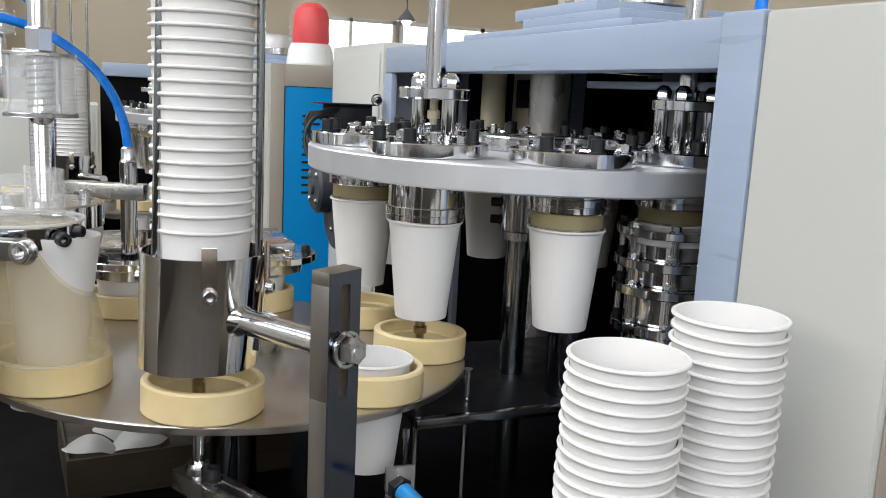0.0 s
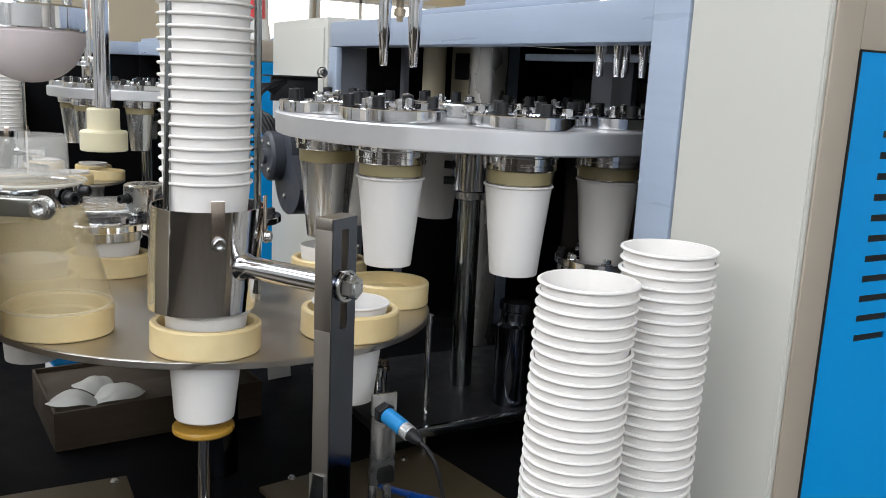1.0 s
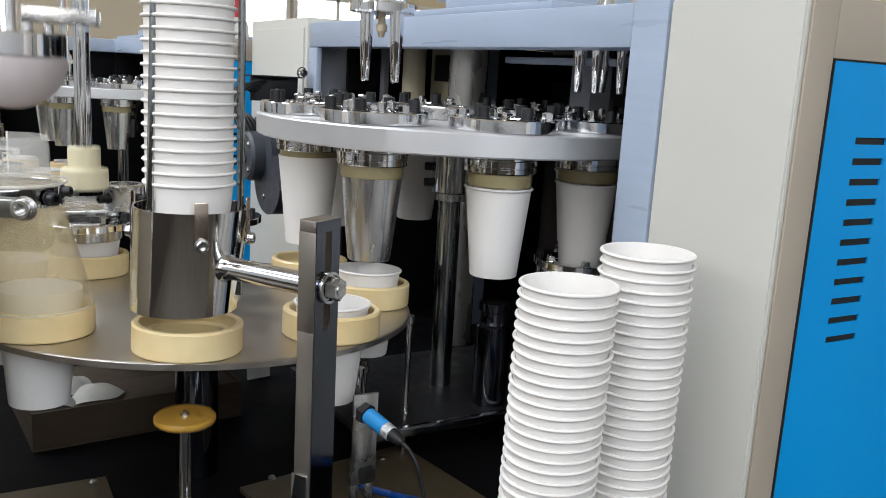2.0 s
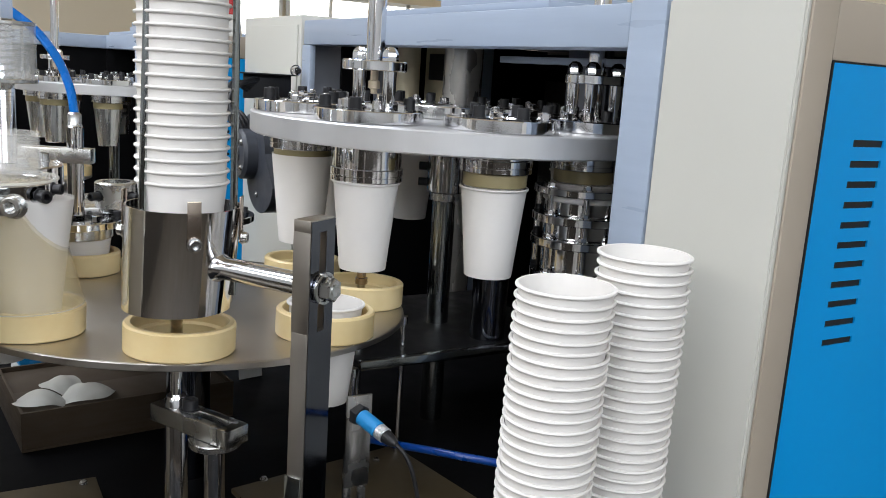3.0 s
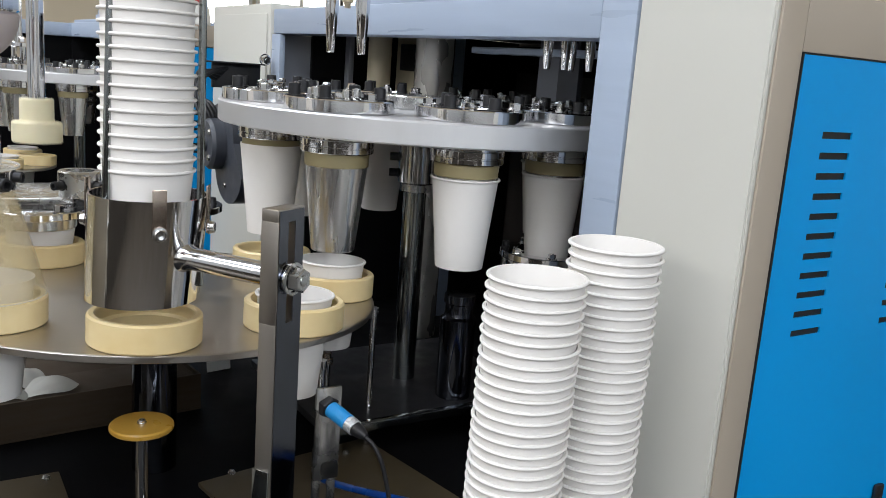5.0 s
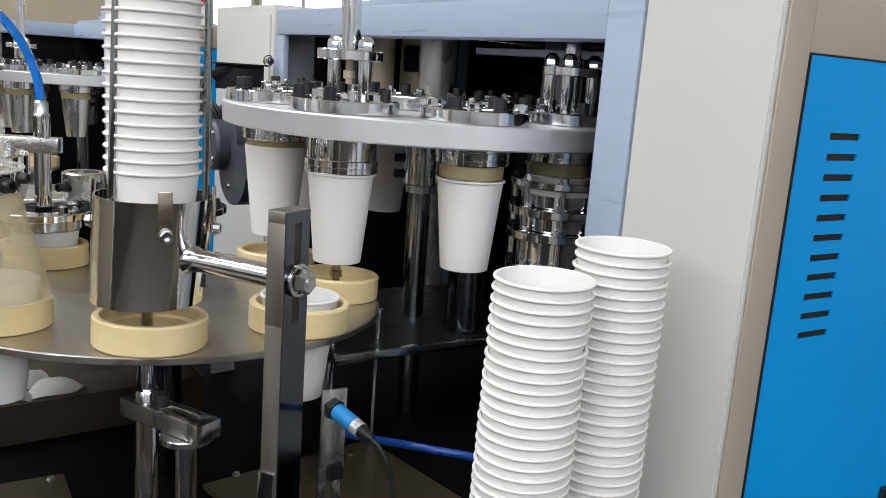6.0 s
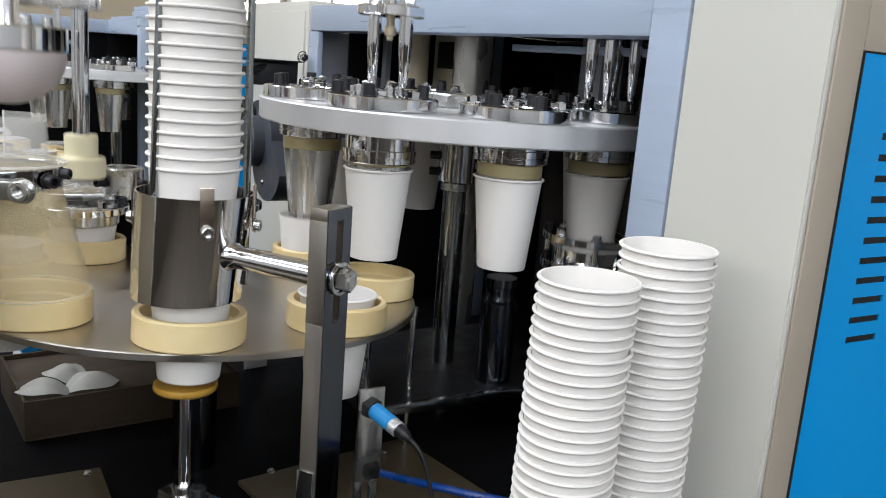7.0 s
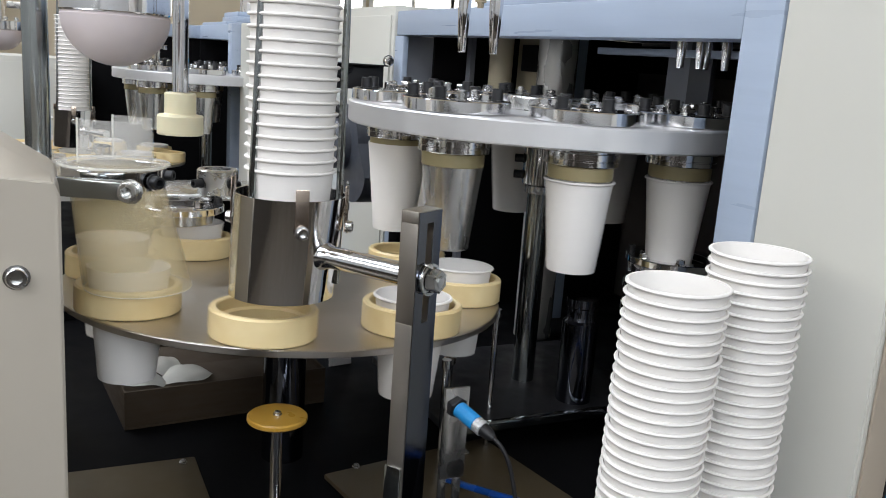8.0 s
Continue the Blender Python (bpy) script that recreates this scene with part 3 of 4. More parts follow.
def slotted_bar():
    cx, cy = -0.5566, 0.2439
    ang = math.degrees(math.atan2(0.522, 0.853))
    b = tagged(empty("slotted_bar", pose(cx, cy, 0, 0, 0, ang)), "scuffed bright steel flat bar with an adjusting slot and hex bolt", "bracket")
    bm = bmesh.new()
    w, t = 0.0185, 0.0095
    z0_, z1_, s0, s1 = DECK_Z, 1.1985, 1.094, 1.187
    box(-t, t, -w, w, z0_, s0, 0.0012, bm)
    box(-t, t, -w, w, s1, z1_, 0.0012, bm)
    box(-t, t, -w, -0.005, s0 - 0.0003, s1 + 0.0003, 0.0005, bm)
    box(-t, t, 0.005, w, s0 - 0.0003, s1 + 0.0003, 0.0005, bm)
    bar = part("bar", bm, BARSTEEL, b)
    # A thin face over the bar; its dark colour stands in for a reflection.
    fm = bmesh.new()
    ys_, zs_ = (-w + 0.0008, -0.005, 0.005, w - 0.0008), (z0_, s0, s1, z1_ - 0.001)
    grid = [[fm.verts.new((t + 0.0006, y_, z_)) for z_ in zs_] for y_ in ys_]
    for i in range(3):
        for j in range(3):
            if (i, j) != (1, 1):
                fm.faces.new((grid[i][j], grid[i + 1][j], grid[i + 1][j + 1], grid[i][j + 1]))
    part("dark_reflection_face", fm, DARKMIRROR, bar, "bar face with its dark reflection put into the colour", smooth=False)
    part("washer", ring(0.006, 0.0150, 0, 0.0026, 0.0004, 28), CHROME, b, "", pose(t + 0.0009, 0, 1.135, 0, 90, 0))
    part("foot_plate", box(-t - 0.001, t - 0.002, -w - 0.0022, -w - 0.0002, z0_, 0.953, 0.0008), DARKCHROME, b, "worn steel shim on the bar")
    part("bolt", hex_bolt(0.0112, 0.0105, at=pose(t + 0.0036, 0, 1.135, 0, 90, 0)), STEEL, b, "zinc hex bolt")
    return b


slotted_bar()


def pusher():
    p = tagged(empty("cup_pusher", pose(HX, HY, 0)), "amber pusher disc on a polished rod with a clamp arm", "pusher")
    part("pad", lathe([(0, 0.9425), (0.0305, 0.9425), (0.0320, 0.944), (0.0320, 0.9475), (0.0305, 0.949), (0, 0.949)], 40), AMBER, p, "amber polyurethane disc")
    part("screw", socket_screw(0.004, 0.004, at=pose(0, 0, 0.949)), STEEL, p)
    part("rod", rod(0.0062, 0.80, 0.9423, seg=24), CHROME, p)
    part("guide_sleeve", lathe([(0, 0.672), (0.0145, 0.672), (0.0145, 0.684), (0.0118, 0.686), (0.0118, 0.834), (0.010, 0.838), (0, 0.838)], 28), CHROME, p, "polished guide sleeve")
    bm = bmesh.new()
    box(-0.024, 0.028, -0.015, 0.015, 0.808, 0.827, 0.0015, bm)
    box(0.076, 0.090, -0.015, 0.015, 0.808, 0.827, 0.0015, bm)
    box(0.0275, 0.0765, -0.015, -0.0055, 0.808, 0.827, 0.001, bm)
    box(0.0275, 0.0765, 0.0055, 0.015, 0.808, 0.827, 0.001, bm)
    arm = part("clamp_arm", bm, STEEL, p, "slotted machined clamp arm", pose(0, 0, 0, 0, 0, 27))
    part("arm_screw", socket_screw(0.008, 0.012, at=pose(0.021, 0, 0.8273)), BLACK, arm)
    part("washer", ring(0.0105, 0.026, 0.800, 0.8075, 0.001, 32), STEEL, arm, "", pose(0.058, 0, 0))
    part("drive_rod", rod(0.0105, 0.5, 0.8074, seg=24), CHROME, arm, "", pose(0.058, 0, 0))
    return p


PUSHER = pusher()


def ejector():
    """The rod that rises through the ring where the finished cup drops."""
    x, y = table_at(1)
    e = tagged(empty("ejector_rod", pose(x, y, 0)), "slim steel ejector rod with a brass-toned tip", "ejector rod")
    part("rod", rod(0.0055, DECK_Z + 0.001, 1.050, 0.0005, 20), CHROME, e)
    part("tip", lathe([(0, 1.0502), (0.0085, 1.0502), (0.0085, 1.058), (0.0062, 1.059), (0.0062, 1.066), (0.005, 1.0675), (0, 1.0675)], 18), FINGER, e, "brass-toned stepped tip")
    return e


EJECTOR = ejector()


# ---- presses over the turret ----
def press_ram(k, pins, spin):
    x, y = turret_at(k)
    r = tagged(empty("press_ram", pose(x + 0.002, y + 0.004, 0, 0, 0, spin)), "polished steel press ram with a round plate and pushing posts", "press ram")
    part("rod", rod(0.0118, 1.336, 1.95, seg=28), CHROME, r)
    part("plate", lathe([(0.0, 1.331), (0.040, 1.331), (0.0412, 1.3322), (0.0412, 1.3425), (0.040, 1.3437), (0.0, 1.3437)], 44), CHROME, r)
    for i in range(pins):
        a = 2 * math.pi * i / pins
        m = pose(0.029 * math.cos(a), 0.029 * math.sin(a), 0)
        part("post", lathe([(0, 1.247), (0.0042, 1.247), (0.0050, 1.2482), (0.0084, 1.300), (0.0088, 1.331), (0, 1.331)], 20), CHROME, r, "", m)
        part("acorn_nut", lathe([(0.0102, 1.3438), (0.0102, 1.352), (0.009, 1.356), (0.005, 1.3605), (0, 1.3615)], 6), CHROME, r, "", m)
    part("fitting", lathe([(0, 1.302), (0.004, 1.302), (0.0045, 1.308), (0.0075, 1.309), (0.0075, 1.318), (0.005, 1.319), (0.005, 1.331)], 16), FITTING, r, "beige and brass air fitting")
    return r


RAM_B = press_ram(1, 2, 16)
RAM_D = press_ram(3, 4, 42)


def curling_carriage():
    """The lift plate with the curling die and its riser."""
    x, y = turret_at(3)
    c = tagged(empty("curling_carriage", pose(x, y, 0)), "bright steel lifting plate with a curling die of stacked rings", "curling die")
    # Black stands in for the dark reflection on the plate's top.
    part("lift_plate", box(-0.34, -0.052, -0.31, 0.05, 0.834, 0.846, 0.002), BLACK, c, "lifting plate, black for the dark it reflects")
    part("edge_bar", box(-0.0515, -0.040, -0.31, -0.0605, 0.835, 0.8475, 0.0015), DARKCHROME, c, "bright steel edge bar")
    part("die_bracket", box(-0.0515, 0.06, -0.06, 0.05, 0.834, 0.8455, 0.002), DARKMIRROR, c)
    for z_0, z_1, r in ((0.955, 0.966, 0.064), (1.003, 1.0145, 0.066), (1.036, 1.0475, 0.066), (1.0755, 1.0855, 0.066)):
        dr = part("die_flange", ring(0.0462, r, z_0, z_1, 0.001, 56), CHROME, c)
        for i in range(7):
            a = 2 * math.pi * i / 7 + 0.35
            m = pose(0.0585 * math.cos(a), 0.0585 * math.sin(a), z_1 + 0.0001)
            if i % 3 == 1:
                part("cap_screw", socket_screw(0.0048, 0.008, at=m), BLACK, dr)
            else:
                part("hex_nut", hex_bolt(0.0058, 0.0055, at=m), CHROME, dr)
    for z_0, z_1 in ((0.8465, 0.9548), (0.9663, 1.0028), (1.0148, 1.0358), (1.0478, 1.066)):
        part("die_body", ring(0.0458, 0.0500, z_0, z_1, 0.001, 44), CHROME, c)
    part("gasket", ring(0.0458, 0.0535, 1.0662, 1.0752, 0.0015, 44), WHITE, c, "white nylon gasket")
    part("die_liner", ring(0.0450, 0.0457, 0.8465, 1.0752, 0.0002, 44), BLACK, c, "dark liner")
    for i in range(7):
        a = 2 * math.pi * i / 7 + 0.35
        for z_0, z_1 in ((0.9665, 1.0028), (1.0148, 1.0358), (1.0478, 1.0752)):
            part("spacer", rod(0.0040, z_0, z_1, 0.0004, 14), STEEL if i % 2 else CHROME, c, "", pose(0.0585 * math.cos(a), 0.0585 * math.sin(a), 0))
    part("riser", lathe([(0, 0.8465), (0.026, 0.8465), (0.0265, 0.968), (0.022, 0.972), (0.0205, 0.978), (0.0205, 0.990), (0.023, 0.992), (0.023, 1.004), (0, 1.004)], 32), DARKMIRROR, c, "", pose(-0.871 - x, 0.65 - y, 0))
    return c


CARRIAGE = curling_carriage()


# ---- the stations on the far side of the table ----
LX, LY = table_at(4)
PX, PY = table_at(6)


def guide_cone():
    c = tagged(empty("guide_cone", pose(LX, LY, 0)), "clear acrylic guide cone held in a polished clamp", "guide cone")
    tx, ty = -0.010, -0.022
    part("lower_cone", loft([(0.0, 0.0, 0.0565, 1.0690), (tx, ty, 0.0470, 1.193), (tx, ty, 0.0455, 1.193), (0.0, 0.0, 0.0548, 1.0690), (0.0, 0.0, 0.0565, 1.0690)]), YELLOWFILM, c, "yellow-tinted clear acrylic cone")
    part("edge_glint", ring(0.0546, 0.0566, 1.0680, 1.0689, 0.0003, 56), EDGE, c, "pale strip for the light on the cone's cut edge")
    part("edge_glint", ring(0.0557, 0.0566, 1.1987, 1.2012, 0.0003, 56), EDGE, c, "pale strip for the light on the collar's cut edge", pose(tx, ty, 0))
    for a in (-70, 178):
        part("edge_glint", rod(0.0011, 1.2022, 1.2475, 0.0002, 8), EDGE, c, "pale strip for the light on the tube's cut edge", pose(tx + 0.0388 * math.cos(radians(a)), ty + 0.0388 * math.sin(radians(a)), 0))
    part("collar_plate", ring(0.0385, 0.0555, 1.1985, 1.2015, 0.0006, 56), FILM, c, "clear acrylic collar", pose(tx, ty, 0))
    bm = lathe([(0.0400, 1.202), (0.0385, 1.247), (0.0370, 1.247), (0.0385, 1.202), (0.0400, 1.202)], 56)
    gone = [f for f in bm.faces if math.atan2(f.calc_center_median().y, f.calc_center_median().x) < radians(-70)]
    bmesh.ops.delete(bm, geom=gone, context="FACES")
    part("upper_tube", bm, FILM, c, "cut-away clear tube", pose(tx, ty, 0))
    cl = part("clamp_ring", ring(0.0480, 0.0525, 1.176, 1.1975, 0.001, 48), CHROME, c, "polished clamp ring", pose(tx, ty, 0))
    part("clamp_screw", socket_screw(0.0065, 0.012, at=pose(0.045, 0.034, 1.187, 0, 90, 25)), BLACK, cl)
    part("clamp_screw", socket_screw(0.0055, 0.010, at=pose(0.038, 0.046, 1.193, 0, 90, 60)), BLACK, cl)
    ar = part("clamp_arm", box(-0.105, -0.004, -0.008, 0.008, 1.1745, 1.193, 0.002), DARKCHROME, c, "steel clamp arm", pose(0.0780, -0.007, 0, 0, 0, 62))
    part("clamp_screw", socket_screw(0.0098, 0.011, at=pose(-0.004, -0.0083, 1.185, 90, 0, 0)), STEEL, ar)
    part("foot_plate", box(-0.30, -0.06, -0.19, -0.062, 1.158, 1.173, 0.002), STEEL, c, "steel support plate")
    return c


guide_cone()


def dome_press():
    d = tagged(empty("dome_press", pose(-0.963, 0.018, 0)), "greyish silicone dome under a polished ram head", "dome press")
    prof = [(0, 1.2960)] + [(0.061 * math.sin(radians(a)), 1.353 - 0.057 * math.cos(radians(a))) for a in range(10, 91, 10)] + [(0.059, 1.356), (0, 1.356)]
    part("dome", lathe(prof, 48), DOME, d, "greyish pink silicone dome")
    hd = part("head", rod(0.0625, 1.3562, 1.384, 0.002, 48), CHROME, d)
    for a in (20, 110, 200, 290):
        part("head_screw", socket_screw(0.006, 0.010, at=pose(0.045 * math.cos(radians(a)), 0.045 * math.sin(radians(a)), 1.3842)), STEEL, hd)
    part("shaft", lathe([(0.0125 + 0.0008 * (i % 2), 1.384 + 0.0045 * (i // 2) + 0.0005 * (i % 2)) for i in range(48)] + [(0.0115, 1.50), (0.0115, 1.95)], 24), CHROME, d)
    part("spring_housing", ring(0.0345, 0.0368, 1.4815, 1.541, 0.0005, 44), GLASSY, d, "clear plastic spring housing")
    part("housing_base", ring(0.0128, 0.038, 1.4765, 1.4813, 0.0006, 44), STEEL, d)
    part("housing_cap", ring(0.0118, 0.0375, 1.5412, 1.545, 0.0006, 44), STEEL, d)
    for a in (40, 160, 280):
        part("tie_rod", rod(0.0016, 1.4815, 1.541, 0.0002, 8), STEEL, d, "", pose(0.031 * math.cos(radians(a)), 0.031 * math.sin(radians(a)), 0))
    part("spring", coil(0.0135, 1.482, 1.541, 8, 0.0013), DARKCHROME, d, "steel coil spring")
    part("lock_nut", rod(0.0148, 1.5455, 1.572, 0.002, 6), CHROME, d)
    return d


def coil(r, z0_, z1_, turns, wire):
    bm = bmesh.new()
    n, m = turns * 18, 6
    loops = []
    for i in range(n + 1):
        a = 2 * math.pi * turns * i / n
        c = Vector((r * math.cos(a), r * math.sin(a), z0_ + (z1_ - z0_) * i / n))
        o = Vector((math.cos(a), math.sin(a), 0))
        loops.append([bm.verts.new(c + wire * (math.cos(2 * math.pi * j / m) * o + math.sin(2 * math.pi * j / m) * Vector((0, 0, 1)))) for j in range(m)])
    for p, q in zip(loops, loops[1:]):
        for j in range(m):
            bm.faces.new((p[j], p[(j + 1) % m], q[(j + 1) % m], q[j]))
    return bm


DOME_PRESS = dome_press()


def plug_press():
    p = tagged(empty("plug_press", pose(PX, PY, 0)), "pale nylon plug on a steel rod with a blue air hose", "plug press")
    part("plug", lathe([(0, 1.202), (0.030, 1.202), (0.0315, 1.2035), (0.0315, 1.2275), (0.030, 1.2295), (0.0225, 1.2305), (0.0215, 1.232), (0.0215, 1.2585), (0.020, 1.260), (0, 1.260)], 44), PLUG, p, "pale nylon stepped plug")
    part("rod", rod(0.0108, 1.2602, 1.473, seg=28), CHROME, p)
    part("fitting", lathe([(0.0108, 1.4731), (0.009, 1.477), (0.009, 1.490), (0.0055, 1.493), (0, 1.493)], 20), STEEL, p)
    part("cross_bar", box(-0.012, 0.012, -0.085, 0.024, 1.423, 1.444, 0.002), STEEL, p, "flat steel cross bar", pose(0, 0, 0, 0, 0, -24))
    tube([(0, 0, 1.492), (0.001, -0.006, 1.528), (0.006, -0.030, 1.578), (0.012, -0.066, 1.613), (0.02, -0.115, 1.638), (0.03, -0.17, 1.648)], 0.0058, "air_hose", HOSE, p, "bright blue air hose")
    return p


PLUG_PRESS = plug_press()


def sealing_head():
    """The fixed flanges over the rings behind the tower, bolted to a bridge."""
    h = tagged(empty("sealing_head", pose(0, 0, 0)), "bright bolted steel flanges bridging two table stations", "sealing head")
    for k in (6, 7):
        x, y = table_at(k)
        if k == 7:
            x, y = x + 0.008, y + 0.018
        fl = part("flange", ring(0.036 if k == 6 else 0.026, 0.062 if k == 6 else 0.068, 1.094, 1.104, 0.001, 48), CHROME, h, "", pose(x, y, 0))
        part("lower_ring", ring(0.037, 0.048, 1.078, 1.0938, 0.001, 40), STEEL, fl)
        for i in range(6):
            a = radians(60 * i + 20)
            part("cap_screw" if i % 2 else "hex_bolt", (socket_screw if i % 2 else hex_bolt)(0.006, 0.009, at=pose(0.053 * math.cos(a), 0.053 * math.sin(a), 1.1042)), BLACK if i % 2 else CHROME, fl)
    x, y = table_at(6)
    dx, dy = -1.160, 0.170
    part("bridge", box(-1.27, -1.13, 0.06, 0.34, 1.1045, 1.1145, 0.002), STEEL, h, "steel bridge plate")
    part("support", box(-1.29, -1.25, 0.15, 0.25, DECK_Z, 1.104, 0.003), DARK, h, "black support post")
    cyl = part("cylinder", lathe([(0, 1.1147), (0.030, 1.1147), (0.030, 1.149), (0.028, 1.151), (0.019, 1.151), (0.019, 1.143), (0, 1.143)], 40), STEEL, h, "turned steel cup", pose(dx + 0.02, dy, 0))
    for a in (-60, 30):
        part("side_screw", socket_screw(0.0062, 0.015, at=pose(0, 0, 1.132, 0, 0, a) @ pose(0.0302, 0, 0, 0, 90, 0)), BLACK, cyl)
    return h


sealing_head()


def side_cover():
    c = tagged(empty("side_cover", pose(0, 0, 0)), "beige painted sheet-steel cover with a cap screw", "cover")
    bm = bmesh.new()
    front = [(-0.36, DECK_Z), (-0.0515, DECK_Z), (-0.0515, 1.190), (-0.057, 1.2035), (-0.10, 1.206), (-0.16, 1.206), (-0.36, 1.206)]
    back = [(-0.36, DECK_Z), (-0.0515, DECK_Z), (-0.0515, 1.190), (-0.057, 1.199), (-0.10, 1.2255), (-0.16, 1.262), (-0.36, 1.262)]
    loops = [[bm.verts.new((x, y, z)) for y, z in prof] for x, prof in ((-0.672, front), (-0.75, back), (-0.86, back))]
    bm.faces.new(loops[0])
    bm.faces.new(loops[-1][::-1])
    for a, b in zip(loops, loops[1:]):
        for i in range(len(front)):
            j = (i + 1) % len(front)
            bm.faces.new((a[j], a[i], b[i], b[j]))
    bmesh.ops.bevel(bm, geom=list(bm.edges), offset=0.002, segments=2, affect="EDGES")
    part("body", bm, COVER, c)
    part("cap_screw", socket_screw(0.009, 0.007, at=pose(-0.6715, -0.0885, 1.119, 0, 90, 0)), STEEL, c)
    return c


side_cover()


def pillar(x, y, r, z0_, z1_, label):
    return tagged(part("guide_pillar", rod(r, z0_, z1_, 0.001, 28, at=pose(x, y, 0)), DARKCHROME), label, "pillar")


pillar(-1.081, -0.0685, 0.0155, DECK_Z, 1.95, "ground steel guide pillar beside the table")


def drive_guard():
    g = tagged(empty("drive_guard", pose(-1.484, 0.497, 1.139)), "slate-grey plastic drive guard with a round cover", "guard")
    bm = bmesh.new()
    outline = []
    for i in range(40):
        a = 2 * math.pi * i / 40
        cx, cz, r = (-0.012, 0.02, 0.058) if math.sin(a) > -0.1 else (0.030, -0.020, 0.058)
        outline.append((cx + r * math.cos(a) * 1.15, cz + r * math.sin(a)))
    f = [bm.verts.new((x, -0.012, z)) for x, z in outline]
    b = [bm.verts.new((x, 0.028, z)) for x, z in outline]
    bm.faces.new(f)
    bm.faces.new(b[::-1])
    for i in range(40):
        j = (i + 1) % 40
        bm.faces.new((f[j], f[i], b[i], b[j]))
    part("housing", bm, GREYPLASTIC, g)
    cv = part("round_cover", lathe([(0, 0.028), (0.012, 0.028), (0.013, 0.023), (0.036, 0.022), (0.041, 0.017), (0.041, 0.0)], 36, at=pose(-0.016, -0.0122, 0.012, 90, 0, 0)), GREYPLASTIC, g)
    for a in (45, 135, 225, 315):
        part("screw", socket_screw(0.004, 0.003, at=pose(-0.016 + 0.029 * math.cos(radians(a)), -0.0345, 0.012 + 0.029 * math.sin(radians(a)), 90, 0, 0)), STEEL, cv)
    part("screw", socket_screw(0.004, 0.003, at=pose(0.02, -0.0123, -0.05, 90, 0, 0)), STEEL, g)
    g.scale = (1.2, 1.2, 1.2)
    part("bracket", box(-0.01, 0.09, 0.0285, 0.05, -0.03, 0.03, 0.003), BLACK, g, "black mounting bracket")
    part("stand", box(0.05, 0.085, 0.0505, 0.075, (DECK_Z - 1.139) / 1.2, 0.03, 0.003), DARK, g, "dark stand")
    return g


drive_guard()


def cable_bracket():
    b = tagged(empty("cable_bracket", pose(-1.618, 0.55, 1.285)), "black sheet bracket with bundled cables on the frame post", "bracket")
    part("plate", box(-0.004, 0.004, -0.05, 0.052, -0.028, 0.022, 0.001), BLACK, b)
    part("top_lip", box(-0.004, 0.03, -0.07, 0.052, 0.0222, 0.025, 0.0008), BLACK, b)
    part("bolt", hex_bolt(0.009, 0.012, at=pose(0.012, 0.058, 0.034, 0, 90, 0)), CHROME, b, "bright bolt")
    part("spacer", rod(0.007, -0.003, 0.0115, 0.001, 16, at=pose(0, 0.058, 0.034, 0, 90, 0)), STEEL, b)
    for i in range(5):
        o = 0.006 * i
        tube([(0.006, -0.02 - o, 0.012 - o), (0.03, -0.06 - o, 0.002), (0.05, -0.09, -0.02 - o), (0.07 + o, -0.10 + o, -0.06), (0.10, -0.085 + o, -0.10)], 0.0042, "cable", BLACK, b, "black cable")
    return b


cable_bracket()


def carton():
    c = tagged(empty("carton", pose(-1.055, 0.03, DECK_Z + 0.0005, 0, 0, 95)), "closed brown cardboard carton on the machine bed", "carton")
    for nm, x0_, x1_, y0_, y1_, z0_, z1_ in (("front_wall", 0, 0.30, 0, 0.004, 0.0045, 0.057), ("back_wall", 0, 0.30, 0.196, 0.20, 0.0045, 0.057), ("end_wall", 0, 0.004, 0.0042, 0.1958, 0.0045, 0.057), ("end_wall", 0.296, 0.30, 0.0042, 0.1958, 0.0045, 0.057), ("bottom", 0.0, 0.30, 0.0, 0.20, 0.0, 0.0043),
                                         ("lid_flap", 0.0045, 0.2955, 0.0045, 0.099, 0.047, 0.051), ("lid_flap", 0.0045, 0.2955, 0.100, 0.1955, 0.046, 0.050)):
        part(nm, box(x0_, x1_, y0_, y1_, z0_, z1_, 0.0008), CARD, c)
    return c


carton()


def crumpled(x, y, z, size, seed, spin):
    """A crumpled offcut: a curled sheet with folds."""
    rnd = random.Random(seed)
    bm = bmesh.new()
    n = 14
    grid = []
    ph = [rnd.uniform(0, 6.3) for _ in range(6)]
    for i in range(n):
        row = []
        for j in range(n):
            u, v = i / (n - 1) - 0.5, j / (n - 1) - 0.5
            px, py = u * math.sqrt(1 - 2 * v * v), v * math.sqrt(1 - 2 * u * u)
            lift = 0.16 - 0.8 * px * px - 0.35 * py * py + 0.03 * math.sin(6.0 * px + ph[0] + 4.0 * py) + 0.012 * math.sin(14 * py + ph[1])
            row.append(bm.verts.new(size * Vector((px, 0.8 * py, lift))))
        grid.append(row)
    low = min(v.co.z for v in bm.verts)
    for v in bm.verts:
        v.co.z -= low
    for i in range(n - 1):
        for j in range(n - 1):
            bm.faces.new((grid[i][j], grid[i + 1][j], grid[i + 1][j + 1], grid[i][j + 1]))
    for v in [v for v in bm.verts if not v.link_faces]:
        bm.verts.remove(v)
    bmesh.ops.solidify(bm, geom=list(bm.faces), thickness=0.0006)
    ob = part("paper_scrap", bm, SCRAP, None, "", pose(x, y, z, 0, 0, spin))
    return tagged(ob, "crumpled translucent white cup offcut on the carton", "offcut", "offcuts on the carton")


SCRAP = mat("waxed_paper", (0.75, 0.74, 0.68), 0.4, vary=0.05, alpha=0.72)
